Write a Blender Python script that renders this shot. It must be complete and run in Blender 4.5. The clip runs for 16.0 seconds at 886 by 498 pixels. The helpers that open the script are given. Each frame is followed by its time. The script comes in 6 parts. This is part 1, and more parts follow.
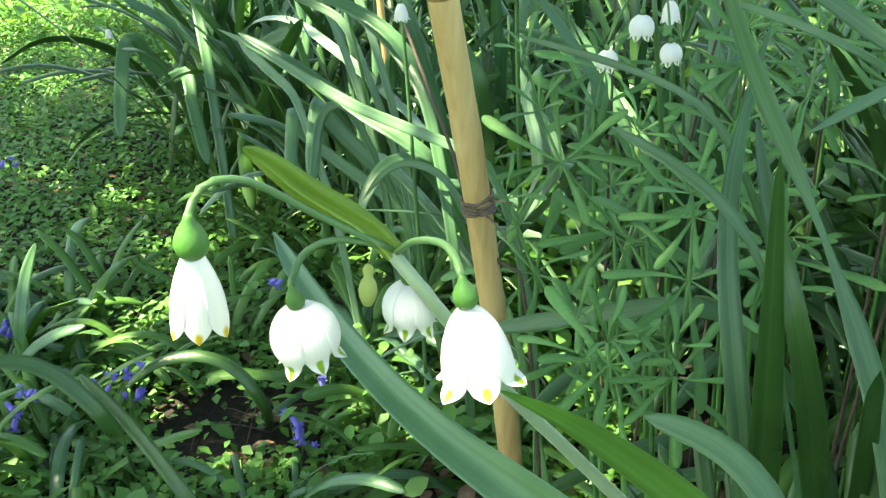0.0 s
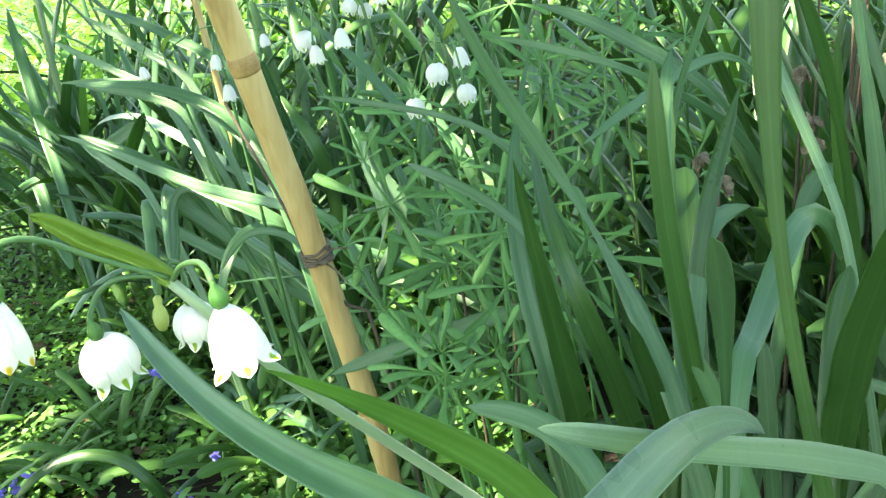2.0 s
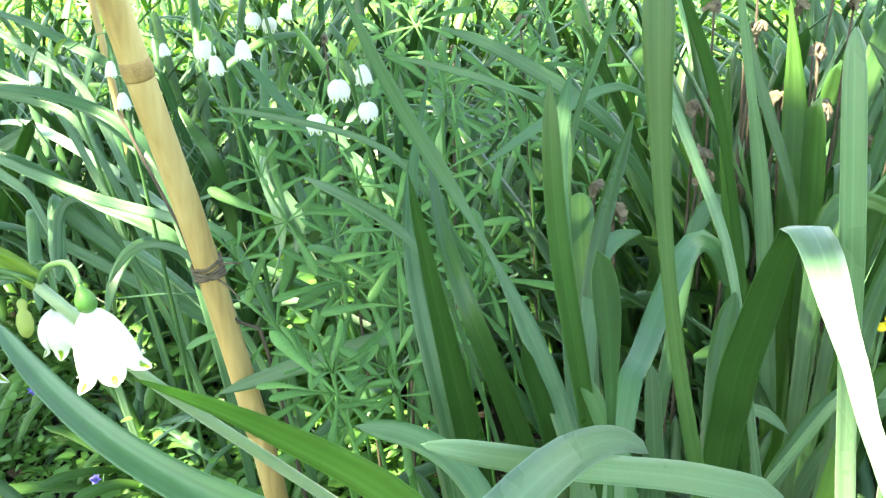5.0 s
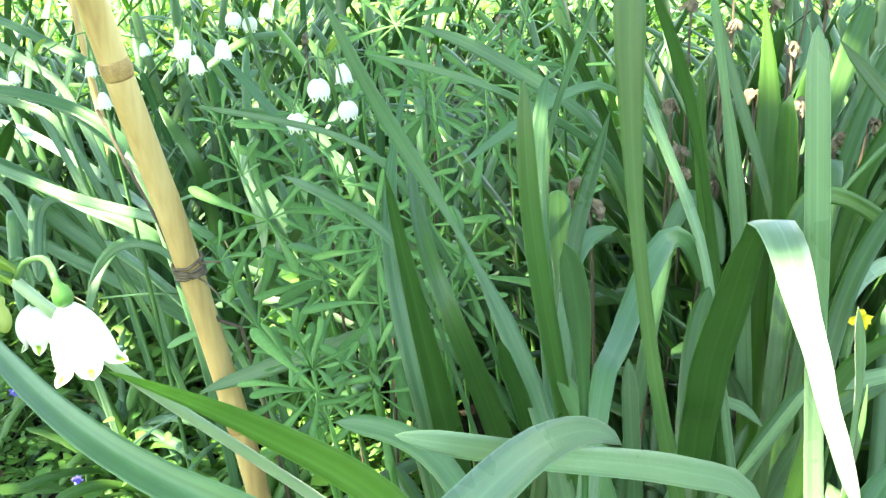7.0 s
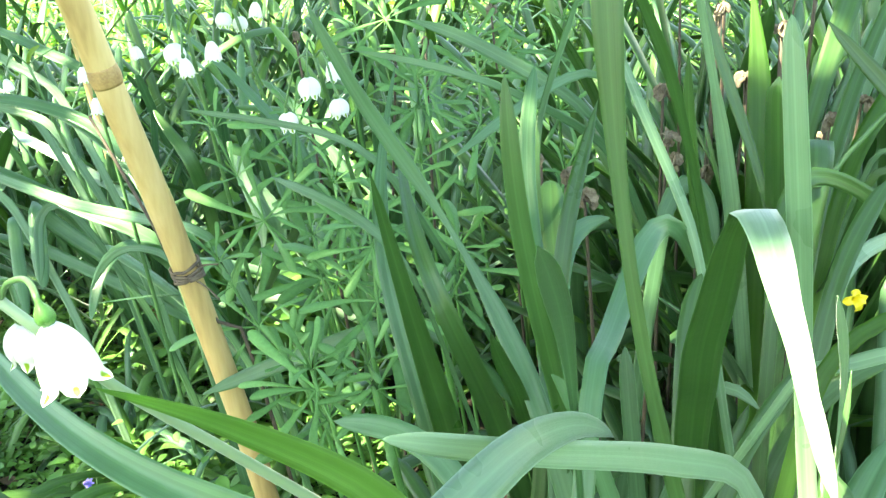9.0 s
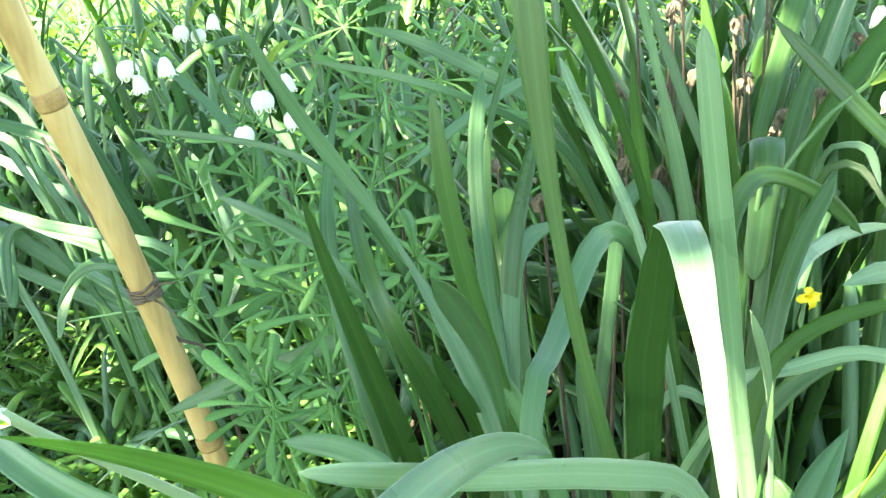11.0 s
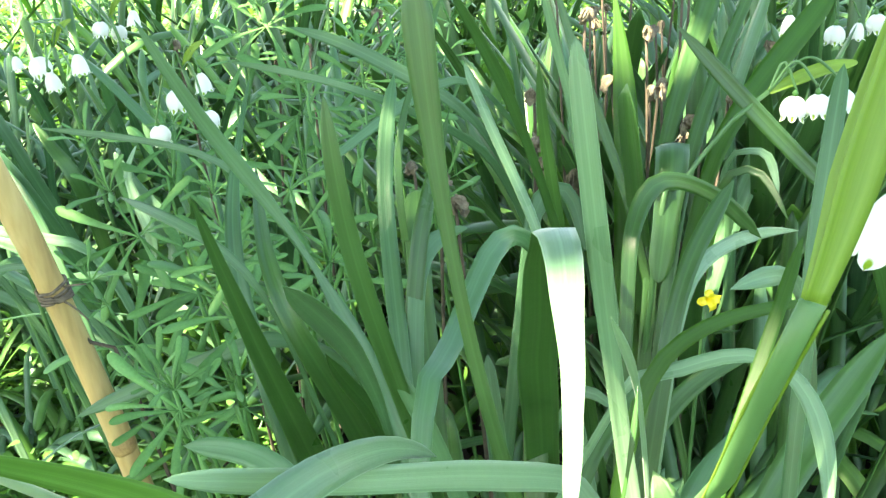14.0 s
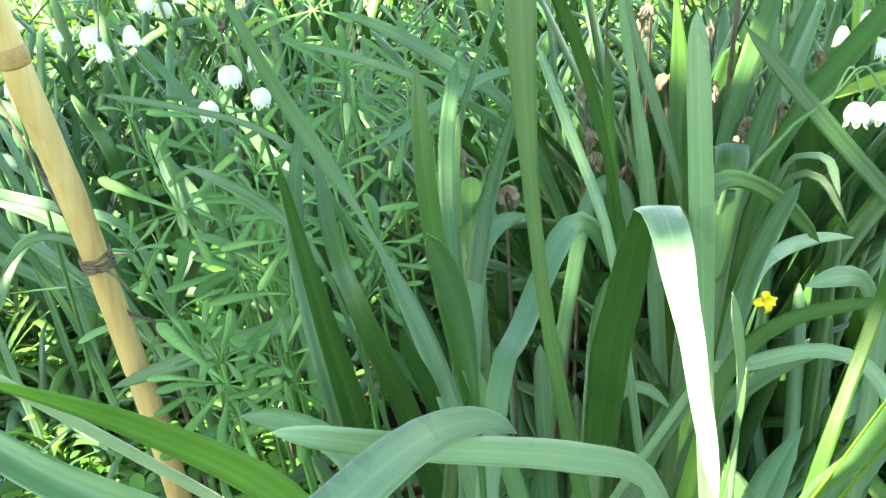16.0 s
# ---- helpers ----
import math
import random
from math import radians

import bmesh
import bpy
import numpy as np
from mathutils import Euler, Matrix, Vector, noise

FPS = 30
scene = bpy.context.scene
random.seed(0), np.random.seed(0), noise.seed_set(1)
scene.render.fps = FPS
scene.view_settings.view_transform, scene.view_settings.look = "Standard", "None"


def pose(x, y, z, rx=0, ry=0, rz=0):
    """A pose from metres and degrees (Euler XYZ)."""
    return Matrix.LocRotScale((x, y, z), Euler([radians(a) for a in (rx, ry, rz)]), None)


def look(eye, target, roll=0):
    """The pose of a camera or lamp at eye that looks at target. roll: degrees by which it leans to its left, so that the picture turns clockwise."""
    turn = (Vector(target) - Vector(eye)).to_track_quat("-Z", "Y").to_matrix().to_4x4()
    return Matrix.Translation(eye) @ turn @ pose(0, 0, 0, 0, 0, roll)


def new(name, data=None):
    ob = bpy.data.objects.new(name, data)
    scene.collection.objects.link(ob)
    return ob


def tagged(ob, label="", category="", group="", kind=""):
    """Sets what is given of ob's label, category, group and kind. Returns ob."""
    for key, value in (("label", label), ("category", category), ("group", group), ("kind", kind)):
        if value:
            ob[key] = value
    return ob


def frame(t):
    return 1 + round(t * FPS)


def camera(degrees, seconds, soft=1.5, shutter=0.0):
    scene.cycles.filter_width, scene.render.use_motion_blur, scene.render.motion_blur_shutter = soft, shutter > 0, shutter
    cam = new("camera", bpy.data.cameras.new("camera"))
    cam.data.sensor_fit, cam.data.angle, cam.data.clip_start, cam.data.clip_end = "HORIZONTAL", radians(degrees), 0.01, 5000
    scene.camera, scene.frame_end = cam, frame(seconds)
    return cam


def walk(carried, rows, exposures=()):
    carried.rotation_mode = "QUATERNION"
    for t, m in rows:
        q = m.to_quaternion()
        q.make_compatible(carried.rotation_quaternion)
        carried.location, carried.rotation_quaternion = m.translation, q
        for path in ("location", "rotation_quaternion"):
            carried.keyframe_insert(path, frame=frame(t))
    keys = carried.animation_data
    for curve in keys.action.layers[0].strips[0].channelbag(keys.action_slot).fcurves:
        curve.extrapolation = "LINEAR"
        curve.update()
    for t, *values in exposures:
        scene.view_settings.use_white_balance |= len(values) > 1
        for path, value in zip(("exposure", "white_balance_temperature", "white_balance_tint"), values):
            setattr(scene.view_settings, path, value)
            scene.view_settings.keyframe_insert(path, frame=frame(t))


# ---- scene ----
cam = camera(51.3, 16.0, 1.4)
PATH = [
    (0, 0.0008, 0.0005, 0.7808, 64.00, -0.00, 0.00),
    (0.5, -0.0082, -0.0238, 0.7851, 63.08, 0.50, -0.93),
    (1, 0.0046, -0.0302, 0.7817, 63.64, 2.18, -3.05),
    (1.5, 0.0267, -0.0532, 0.7883, 64.94, 6.00, -6.45),
    (2, 0.0380, -0.0640, 0.7878, 67.31, 6.19, -10.04),
    (2.5, 0.0206, -0.0632, 0.7803, 68.34, 2.63, -10.78),
    (3, 0.0304, -0.0619, 0.7808, 68.60, 2.04, -12.77),
    (3.5, 0.0354, -0.0626, 0.7813, 68.36, 2.07, -13.28),
    (4, 0.0403, -0.0606, 0.7819, 68.33, 2.56, -14.22),
    (6.5, 0.0434, -0.0616, 0.7794, 68.64, 1.92, -15.72),
    (7, 0.0448, -0.0671, 0.7813, 68.45, 2.26, -16.00),
    (7.5, 0.0535, -0.0681, 0.7850, 68.21, 2.79, -16.21),
    (8, 0.0524, -0.0651, 0.7813, 68.02, 3.52, -16.50),
    (8.5, 0.0525, -0.0688, 0.7839, 67.76, 4.00, -16.52),
    (11, 0.0790, -0.0702, 0.7907, 67.38, 6.09, -17.82),
    (11.5, 0.1044, -0.0841, 0.7983, 66.93, 5.46, -20.33),
    (12, 0.1004, -0.0903, 0.8018, 66.59, 4.69, -23.29),
    (12.5, 0.0853, -0.0848, 0.7974, 66.72, 4.80, -22.57),
    (13, 0.0904, -0.0763, 0.7945, 66.84, 4.70, -22.15),
    (13.5, 0.0952, -0.0748, 0.7875, 67.01, 5.07, -20.40),
    (14, 0.1013, -0.0801, 0.7921, 67.01, 4.63, -20.83),
    (14.5, 0.0958, -0.0690, 0.7835, 67.00, 3.96, -20.84),
    (15, 0.0879, -0.0755, 0.7906, 67.15, 3.62, -20.75),
    (15.5, 0.0623, -0.0748, 0.7821, 67.45, 1.79, -19.45),
    (16, 0.0656, -0.0680, 0.7799, 67.46, 1.74, -19.67),
]
WHITE = (8200, 2)
EXPOSURES = [(t, 2.3 + stops, *WHITE) for t, stops in [(0.0, 0.58), (1.0, 0.66), (2.0, 0.87), (4.0, 1.13), (7.0, 1.4), (9.0, 1.42), (11.0, 1.36), (13.0, 1.22), (16.0, 1.26)]]
walk(cam, [(t, pose(x, y, z, rx, ry, rz)) for t, x, y, z, rx, ry, rz in PATH], EXPOSURES)

# ---- light: high spring sun from the left of the bed, broken by a tree overhead ----
SUN_AZ, SUN_EL = radians(-105), radians(60)
world = bpy.data.worlds.new("sky")
scene.world = world
world.use_nodes = True
sky = world.node_tree.nodes.new("ShaderNodeTexSky")
sky.sky_type, sky.sun_disc, sky.sun_elevation, sky.sun_rotation = "NISHITA", False, SUN_EL, SUN_AZ
back = world.node_tree.nodes["Background"]
back.inputs["Strength"].default_value = 0.085
world.node_tree.links.new(sky.outputs["Color"], back.inputs["Color"])
# gaps of the unseen crown: a noise field, with openings and dense discs placed to light or shade chosen plants (x, y,
# radius)
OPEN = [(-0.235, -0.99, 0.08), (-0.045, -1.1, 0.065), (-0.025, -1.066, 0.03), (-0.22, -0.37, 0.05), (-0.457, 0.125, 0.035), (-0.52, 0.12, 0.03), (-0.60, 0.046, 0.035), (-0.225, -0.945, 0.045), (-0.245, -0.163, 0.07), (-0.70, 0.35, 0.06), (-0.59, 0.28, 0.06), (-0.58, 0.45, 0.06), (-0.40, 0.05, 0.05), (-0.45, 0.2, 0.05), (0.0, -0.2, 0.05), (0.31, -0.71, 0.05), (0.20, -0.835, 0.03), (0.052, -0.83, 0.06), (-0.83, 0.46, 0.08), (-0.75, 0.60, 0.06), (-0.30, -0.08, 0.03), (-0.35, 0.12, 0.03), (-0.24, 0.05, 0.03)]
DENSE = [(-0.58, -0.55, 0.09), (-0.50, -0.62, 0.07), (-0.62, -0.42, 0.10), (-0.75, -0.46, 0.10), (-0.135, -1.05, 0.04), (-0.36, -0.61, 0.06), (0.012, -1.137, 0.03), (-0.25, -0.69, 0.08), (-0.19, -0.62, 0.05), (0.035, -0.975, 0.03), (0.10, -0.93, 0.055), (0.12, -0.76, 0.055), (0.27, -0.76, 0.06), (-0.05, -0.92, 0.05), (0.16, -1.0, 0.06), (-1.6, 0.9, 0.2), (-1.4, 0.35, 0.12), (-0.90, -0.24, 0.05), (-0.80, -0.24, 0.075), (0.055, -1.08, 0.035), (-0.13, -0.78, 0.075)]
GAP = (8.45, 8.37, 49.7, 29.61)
SUN_DIR = Vector((math.sin(SUN_AZ) * math.cos(SUN_EL), math.cos(SUN_AZ) * math.cos(SUN_EL), math.sin(SUN_EL)))
sun = new("sun", bpy.data.lights.new("sun", "SUN"))
sun.data.energy, sun.data.angle, sun.data.color = 5.0, radians(0.53), (1.0, 0.95, 0.86)
sun.matrix_world = look(SUN_DIR * 10, (0, 0, 0))


# ---- materials ----
def material(name, rough=0.5, metal=0.0):
    mat = bpy.data.materials.new(name)
    mat.use_nodes = True
    tree = mat.node_tree
    bsdf = tree.nodes["Principled BSDF"]
    bsdf.inputs["Roughness"].default_value, bsdf.inputs["Metallic"].default_value = rough, metal
    return mat, tree, bsdf


def node(tree, kind, **values):
    n = tree.nodes.new(kind)
    for key, value in values.items():
        n.inputs[key.replace("_", " ")].default_value = value
    return n


def ramp(tree, source, stops):
    r = tree.nodes.new("ShaderNodeValToRGB")
    while len(r.color_ramp.elements) < len(stops):
        r.color_ramp.elements.new(0.5)
    for e, (at, c) in zip(r.color_ramp.elements, stops):
        e.position, e.color = at, (*c, 1)
    tree.links.new(source, r.inputs["Fac"])
    return r.outputs["Color"]


def mixed(tree, fac, a, b, blend="MIX"):
    m = tree.nodes.new("ShaderNodeMix")
    m.data_type, m.blend_type = "RGBA", blend
    for socket, value in ((m.inputs[0], fac), (m.inputs[6], a), (m.inputs[7], b)):
        if isinstance(value, (int, float)):
            socket.default_value = value
        elif isinstance(value, tuple):
            socket.default_value = (*value, 1)
        else:
            tree.links.new(value, socket)
    return m.outputs[2]


def math_node(tree, op, a, b=0.0):
    m = tree.nodes.new("ShaderNodeMath")
    m.operation = op
    for socket, value in zip(m.inputs, (a, b)):
        if isinstance(value, (int, float)):
            socket.default_value = value
        else:
            tree.links.new(value, socket)
    return m.outputs[0]


def leaf_material(name, dark, light, glow, rough=0.42, ribs=20.0, translucent=0.35, island=False, bloom=0.0):
    """Blade: fine lengthwise ribs, mottling, one tone per leaf, and light let through."""
    mat, tree, bsdf = material(name, rough)
    dark, light, glow = [(c[0] * 0.97, c[1], c[2] * 0.95) for c in (dark, light, glow)]
    bsdf.inputs["Specular IOR Level"].default_value = 0.55
    bsdf.inputs["Sheen Weight"].default_value, bsdf.inputs["Sheen Roughness"].default_value = bloom, 0.45
    L = tree.links.new
    uv = tree.nodes.new("ShaderNodeUVMap")
    sep = tree.nodes.new("ShaderNodeSeparateXYZ")
    L(uv.outputs["UV"], sep.inputs[0])
    pick = tree.nodes.new("ShaderNodeNewGeometry").outputs["Random Per Island"] if island else tree.nodes.new("ShaderNodeObjectInfo").outputs["Random"]
    blotch = node(tree, "ShaderNodeTexNoise", Scale=28.0, Detail=3.0)
    co = tree.nodes.new("ShaderNodeTexCoord")
    L(co.outputs["Object"], blotch.inputs["Vector"])
    grain = tree.nodes.new("ShaderNodeMapping")
    grain.inputs["Scale"].default_value = (ribs, 1.1, 1.0)
    L(uv.outputs["UV"], grain.inputs["Vector"])
    shift = tree.nodes.new("ShaderNodeCombineXYZ")
    L(math_node(tree, "MULTIPLY", pick, 37.0), shift.inputs["Y"])
    L(shift.outputs[0], grain.inputs["Location"])
    fibre = node(tree, "ShaderNodeTexNoise", Scale=1.0, Detail=3.0)
    L(grain.outputs[0], fibre.inputs["Vector"])
    rib = fibre.outputs["Fac"]
    tone = math_node(tree, "ADD", math_node(tree, "MULTIPLY", pick, 0.55), math_node(tree, "MULTIPLY", blotch.outputs["Fac"], 0.5))
    tone = math_node(tree, "ADD", tone, math_node(tree, "MULTIPLY", math_node(tree, "SUBTRACT", rib, 0.45), 0.55))
    wide = tree.nodes.new("ShaderNodeMapping")
    wide.inputs["Scale"].default_value = (ribs * 0.28, 0.12, 1.0)
    L(uv.outputs["UV"], wide.inputs["Vector"])
    L(shift.outputs[0], wide.inputs["Location"])
    band = node(tree, "ShaderNodeTexNoise", Scale=1.0, Detail=1.0)
    L(wide.outputs[0], band.inputs["Vector"])
    tone = math_node(tree, "ADD", tone, math_node(tree, "MULTIPLY", math_node(tree, "SUBTRACT", band.outputs["Fac"], 0.5), 0.6))
    colour = ramp(tree, tone, [(0.15, dark), (0.8, light), (1.0, tuple(min(1.0, c * 1.3) for c in light))])
    if ribs > 12:
        rim = math_node(tree, "ABSOLUTE", math_node(tree, "SUBTRACT", sep.outputs["X"], 0.5))
        rim = ramp(tree, rim, [(0.455, (0, 0, 0)), (0.49, (1, 1, 1))])
        colour = mixed(tree, math_node(tree, "MULTIPLY", rim, 0.55), colour, tuple(min(1.0, c * 1.7) for c in light))
        midrib = math_node(tree, "ABSOLUTE", math_node(tree, "SUBTRACT", sep.outputs["X"], 0.5))
        midrib = ramp(tree, midrib, [(0.015, (1, 1, 1)), (0.07, (0, 0, 0))])
        colour = mixed(tree, math_node(tree, "MULTIPLY", midrib, 0.3), colour, tuple(min(1.0, c * 1.5) for c in light))
    L(colour, bsdf.inputs["Base Color"])
    fine = node(tree, "ShaderNodeTexNoise", Scale=220.0, Detail=2.0)
    L(co.outputs["Object"], fine.inputs["Vector"])
    bump = node(tree, "ShaderNodeBump", Strength=0.3, Distance=0.0006)
    L(math_node(tree, "ADD", rib, math_node(tree, "MULTIPLY", fine.outputs["Fac"], 0.6)), bump.inputs["Height"])
    L(bump.outputs["Normal"], bsdf.inputs["Normal"])
    L(math_node(tree, "MULTIPLY_ADD", blotch.outputs["Fac"], 0.25), bsdf.inputs["Roughness"])
    bsdf.inputs["Roughness"].links[0].from_node.inputs[2].default_value = rough - 0.12
    thin = tree.nodes.new("ShaderNodeBsdfTranslucent")
    L(mixed(tree, 0.5, colour, glow), thin.inputs["Color"])
    mix = node(tree, "ShaderNodeMixShader", Fac=translucent)
    L(bsdf.outputs[0], mix.inputs[1])
    L(thin.outputs[0], mix.inputs[2])
    L(mix.outputs[0], tree.nodes["Material Output"].inputs["Surface"])
    return mat


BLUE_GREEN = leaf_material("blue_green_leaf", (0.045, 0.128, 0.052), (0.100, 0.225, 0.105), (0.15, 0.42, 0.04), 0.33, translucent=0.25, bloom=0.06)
# waxy leaf, its base colour lightened to carry sun and sky sheen as well
WAXY_LIT_GREEN = leaf_material("waxy_lit_blue_green_leaf", (0.10, 0.22, 0.11), (0.19, 0.33, 0.19), (0.16, 0.42, 0.04), 0.3, translucent=0.25, bloom=0.5)
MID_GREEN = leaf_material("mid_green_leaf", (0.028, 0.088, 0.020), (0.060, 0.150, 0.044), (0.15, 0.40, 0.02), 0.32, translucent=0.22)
FRESH_GREEN = leaf_material("fresh_green_leaf", (0.065, 0.185, 0.03), (0.125, 0.285, 0.055), (0.26, 0.50, 0.03), 0.45)
THIN_GREEN = leaf_material("thin_green_leaf", (0.035, 0.11, 0.012), (0.065, 0.18, 0.025), (0.16, 0.42, 0.012), 0.4, translucent=0.55)
TUFT_GREEN = leaf_material("tuft_leaf", (0.07, 0.19, 0.038), (0.13, 0.29, 0.065), (0.24, 0.50, 0.05), 0.4)
CLEAVER_GREEN = leaf_material("cleavers_leaf", (0.060, 0.19, 0.045), (0.165, 0.38, 0.12), (0.20, 0.50, 0.06), 0.55, ribs=1.0, translucent=0.28)
COVER_GREEN = leaf_material("ground_cover_leaf", (0.05, 0.16, 0.03), (0.14, 0.34, 0.07), (0.25, 0.5, 0.04), 0.5, ribs=1.0, island=True)
STALK_GREEN = leaf_material("stalk_green", (0.06, 0.15, 0.05), (0.105, 0.23, 0.085), (0.2, 0.45, 0.03), 0.45, ribs=8.0, translucent=0.12)
SPATHE_GREEN = leaf_material("spathe_green", (0.15, 0.28, 0.03), (0.27, 0.42, 0.07), (0.32, 0.45, 0.03), 0.45, ribs=10.0, translucent=0.4)
BUD_PALE = leaf_material("bud_pale", (0.36, 0.47, 0.12), (0.55, 0.62, 0.22), (0.5, 0.55, 0.1), 0.45, ribs=6.0, translucent=0.25)
STALK_PALE = leaf_material("stalk_pale_green", (0.20, 0.32, 0.18), (0.34, 0.46, 0.30), (0.3, 0.5, 0.1), 0.35, ribs=9.0, translucent=0.15, bloom=0.3)
OVARY_GREEN = leaf_material("ovary_green", (0.035, 0.13, 0.02), (0.06, 0.19, 0.035), (0.1, 0.3, 0.02), 0.35, ribs=3.0, translucent=0.05)
CANOPY_GREEN = leaf_material("tree_leaf", (0.04, 0.12, 0.02), (0.08, 0.2, 0.04), (0.2, 0.4, 0.03), 0.5, ribs=6.0, translucent=0.25, island=True)


def petal_material(name, tip_at, tip_colour, spot=0.07):
    mat, tree, bsdf = material(name, 0.5)
    L = tree.links.new
    uv = tree.nodes.new("ShaderNodeUVMap")
    sep = tree.nodes.new("ShaderNodeSeparateXYZ")
    L(uv.outputs["UV"], sep.inputs[0])
    across = math_node(tree, "MULTIPLY", math_node(tree, "SUBTRACT", sep.outputs["X"], 0.5), 0.55)
    along = math_node(tree, "SUBTRACT", sep.outputs["Y"], tip_at)
    far = math_node(tree, "SQRT", math_node(tree, "ADD", math_node(tree, "POWER", across, 2.0), math_node(tree, "POWER", along, 2.0)))
    colour = ramp(tree, far, [(spot, tip_colour), (spot * 1.5, (0.93, 0.94, 0.91))])
    L(colour, bsdf.inputs["Base Color"])
    rib = math_node(tree, "SINE", math_node(tree, "MULTIPLY", sep.outputs["X"], 50.0))
    bump = node(tree, "ShaderNodeBump", Strength=0.1, Distance=0.0004)
    L(rib, bump.inputs["Height"])
    L(bump.outputs["Normal"], bsdf.inputs["Normal"])
    thin = tree.nodes.new("ShaderNodeBsdfTranslucent")
    L(colour, thin.inputs["Color"])
    mix = node(tree, "ShaderNodeMixShader", Fac=0.45)
    L(bsdf.outputs[0], mix.inputs[1])
    L(thin.outputs[0], mix.inputs[2])
    L(mix.outputs[0], tree.nodes["Material Output"].inputs["Surface"])
    return mat


PETAL_GREEN = petal_material("white_petal_green_spot", 0.915, (0.30, 0.48, 0.03))
PETAL_YELLOW = petal_material("white_petal_yellow_spot", 0.99, (0.72, 0.55, 0.04), 0.11)


def noisy(name, stops, scale, rough, bump_strength=0.3, stretch=(1, 1, 1), distance=0.002, metal=0.0):
    mat, tree, bsdf = material(name, rough, metal)
    co = tree.nodes.new("ShaderNodeTexCoord")
    mp = tree.nodes.new("ShaderNodeMapping")
    mp.inputs["Scale"].default_value = stretch
    tree.links.new(co.outputs["Object"], mp.inputs["Vector"])
    a, b = node(tree, "ShaderNodeTexNoise", Scale=scale, Detail=6.0), node(tree, "ShaderNodeTexNoise", Scale=scale * 7, Detail=3.0)
    for n in (a, b):
        tree.links.new(mp.outputs[0], n.inputs["Vector"])
    h = math_node(tree, "ADD", math_node(tree, "MULTIPLY", a.outputs["Fac"], 0.65), math_node(tree, "MULTIPLY", b.outputs["Fac"], 0.35))
    tree.links.new(ramp(tree, h, stops), bsdf.inputs["Base Color"])
    bump = node(tree, "ShaderNodeBump", Strength=bump_strength, Distance=distance)
    tree.links.new(h, bump.inputs["Height"])
    tree.links.new(bump.outputs["Normal"], bsdf.inputs["Normal"])
    return mat


GROUND = noisy("garden_ground", [(0.3, (0.010, 0.008, 0.006)), (0.55, (0.026, 0.019, 0.013)), (0.75, (0.07, 0.05, 0.034))], 9.0, 0.95, 0.9, distance=0.02)


def grassed(mat):
    """Soil in the bed that turns into rough grass past it."""
    tree = mat.node_tree
    bsdf = tree.nodes["Principled BSDF"]
    soil = bsdf.inputs["Base Color"].links[0].from_socket
    co = tree.nodes.new("ShaderNodeTexCoord")
    away = tree.nodes.new("ShaderNodeVectorMath")
    away.operation = "DISTANCE"
    away.inputs[1].default_value = (0.3, 1.2, 0.0)
    tree.links.new(co.outputs["Object"], away.inputs[0])
    patch = node(tree, "ShaderNodeTexNoise", Scale=1.6, Detail=5.0)
    fine = node(tree, "ShaderNodeTexNoise", Scale=45.0, Detail=4.0)
    for n in (patch, fine):
        tree.links.new(co.outputs["Object"], n.inputs["Vector"])
    reach = math_node(tree, "ADD", math_node(tree, "MULTIPLY", away.outputs["Value"], 0.16), math_node(tree, "MULTIPLY", patch.outputs["Fac"], 0.7))
    fac = ramp(tree, reach, [(0.62, (0, 0, 0)), (0.95, (1, 1, 1))])
    grass = ramp(tree, fine.outputs["Fac"], [(0.3, (0.012, 0.03, 0.007)), (0.7, (0.04, 0.08, 0.02))])
    tree.links.new(mixed(tree, fac, soil, grass), bsdf.inputs["Base Color"])


grassed(GROUND)
CANE = noisy("bamboo", [(0.3, (0.30, 0.19, 0.075)), (0.5, (0.50, 0.35, 0.145)), (0.72, (0.64, 0.49, 0.24))], 30.0, 0.38, 0.15, (1, 1, 0.12), 0.0008)
CANE_NODE = noisy("bamboo_node", [(0.3, (0.22, 0.13, 0.05)), (0.7, (0.50, 0.33, 0.13))], 90.0, 0.6, 0.5, distance=0.001)
TWINE = noisy("old_twine", [(0.3, (0.05, 0.035, 0.025)), (0.7, (0.22, 0.17, 0.12))], 200.0, 0.9, 0.8, distance=0.001)
TWIG = noisy("dead_stem", [(0.3, (0.035, 0.026, 0.018)), (0.7, (0.12, 0.09, 0.06))], 60.0, 0.8, 0.5, distance=0.001)
HUSK = noisy("papery_husk", [(0.3, (0.06, 0.045, 0.03)), (0.5, (0.15, 0.12, 0.08)), (0.7, (0.36, 0.31, 0.22))], 110.0, 0.8, 0.6, distance=0.001)
LITTER = noisy("leaf_litter", [(0.3, (0.07, 0.04, 0.025)), (0.5, (0.20, 0.12, 0.07)), (0.7, (0.42, 0.28, 0.19))], 40.0, 0.8, 0.5, distance=0.001)
BARK = noisy("bark", [(0.3, (0.05, 0.035, 0.025)), (0.7, (0.18, 0.13, 0.09))], 14.0, 0.9, 0.9, (1, 1, 0.25), 0.01)
BLUEBELL = noisy("violet_petal", [(0.3, (0.13, 0.11, 0.55)), (0.7, (0.27, 0.24, 0.80))], 120.0, 0.5, 0.2, distance=0.0005)
YELLOW = noisy("yellow_petal", [(0.3, (0.75, 0.55, 0.02)), (0.7, (0.90, 0.78, 0.05))], 120.0, 0.5, 0.2, distance=0.0005)


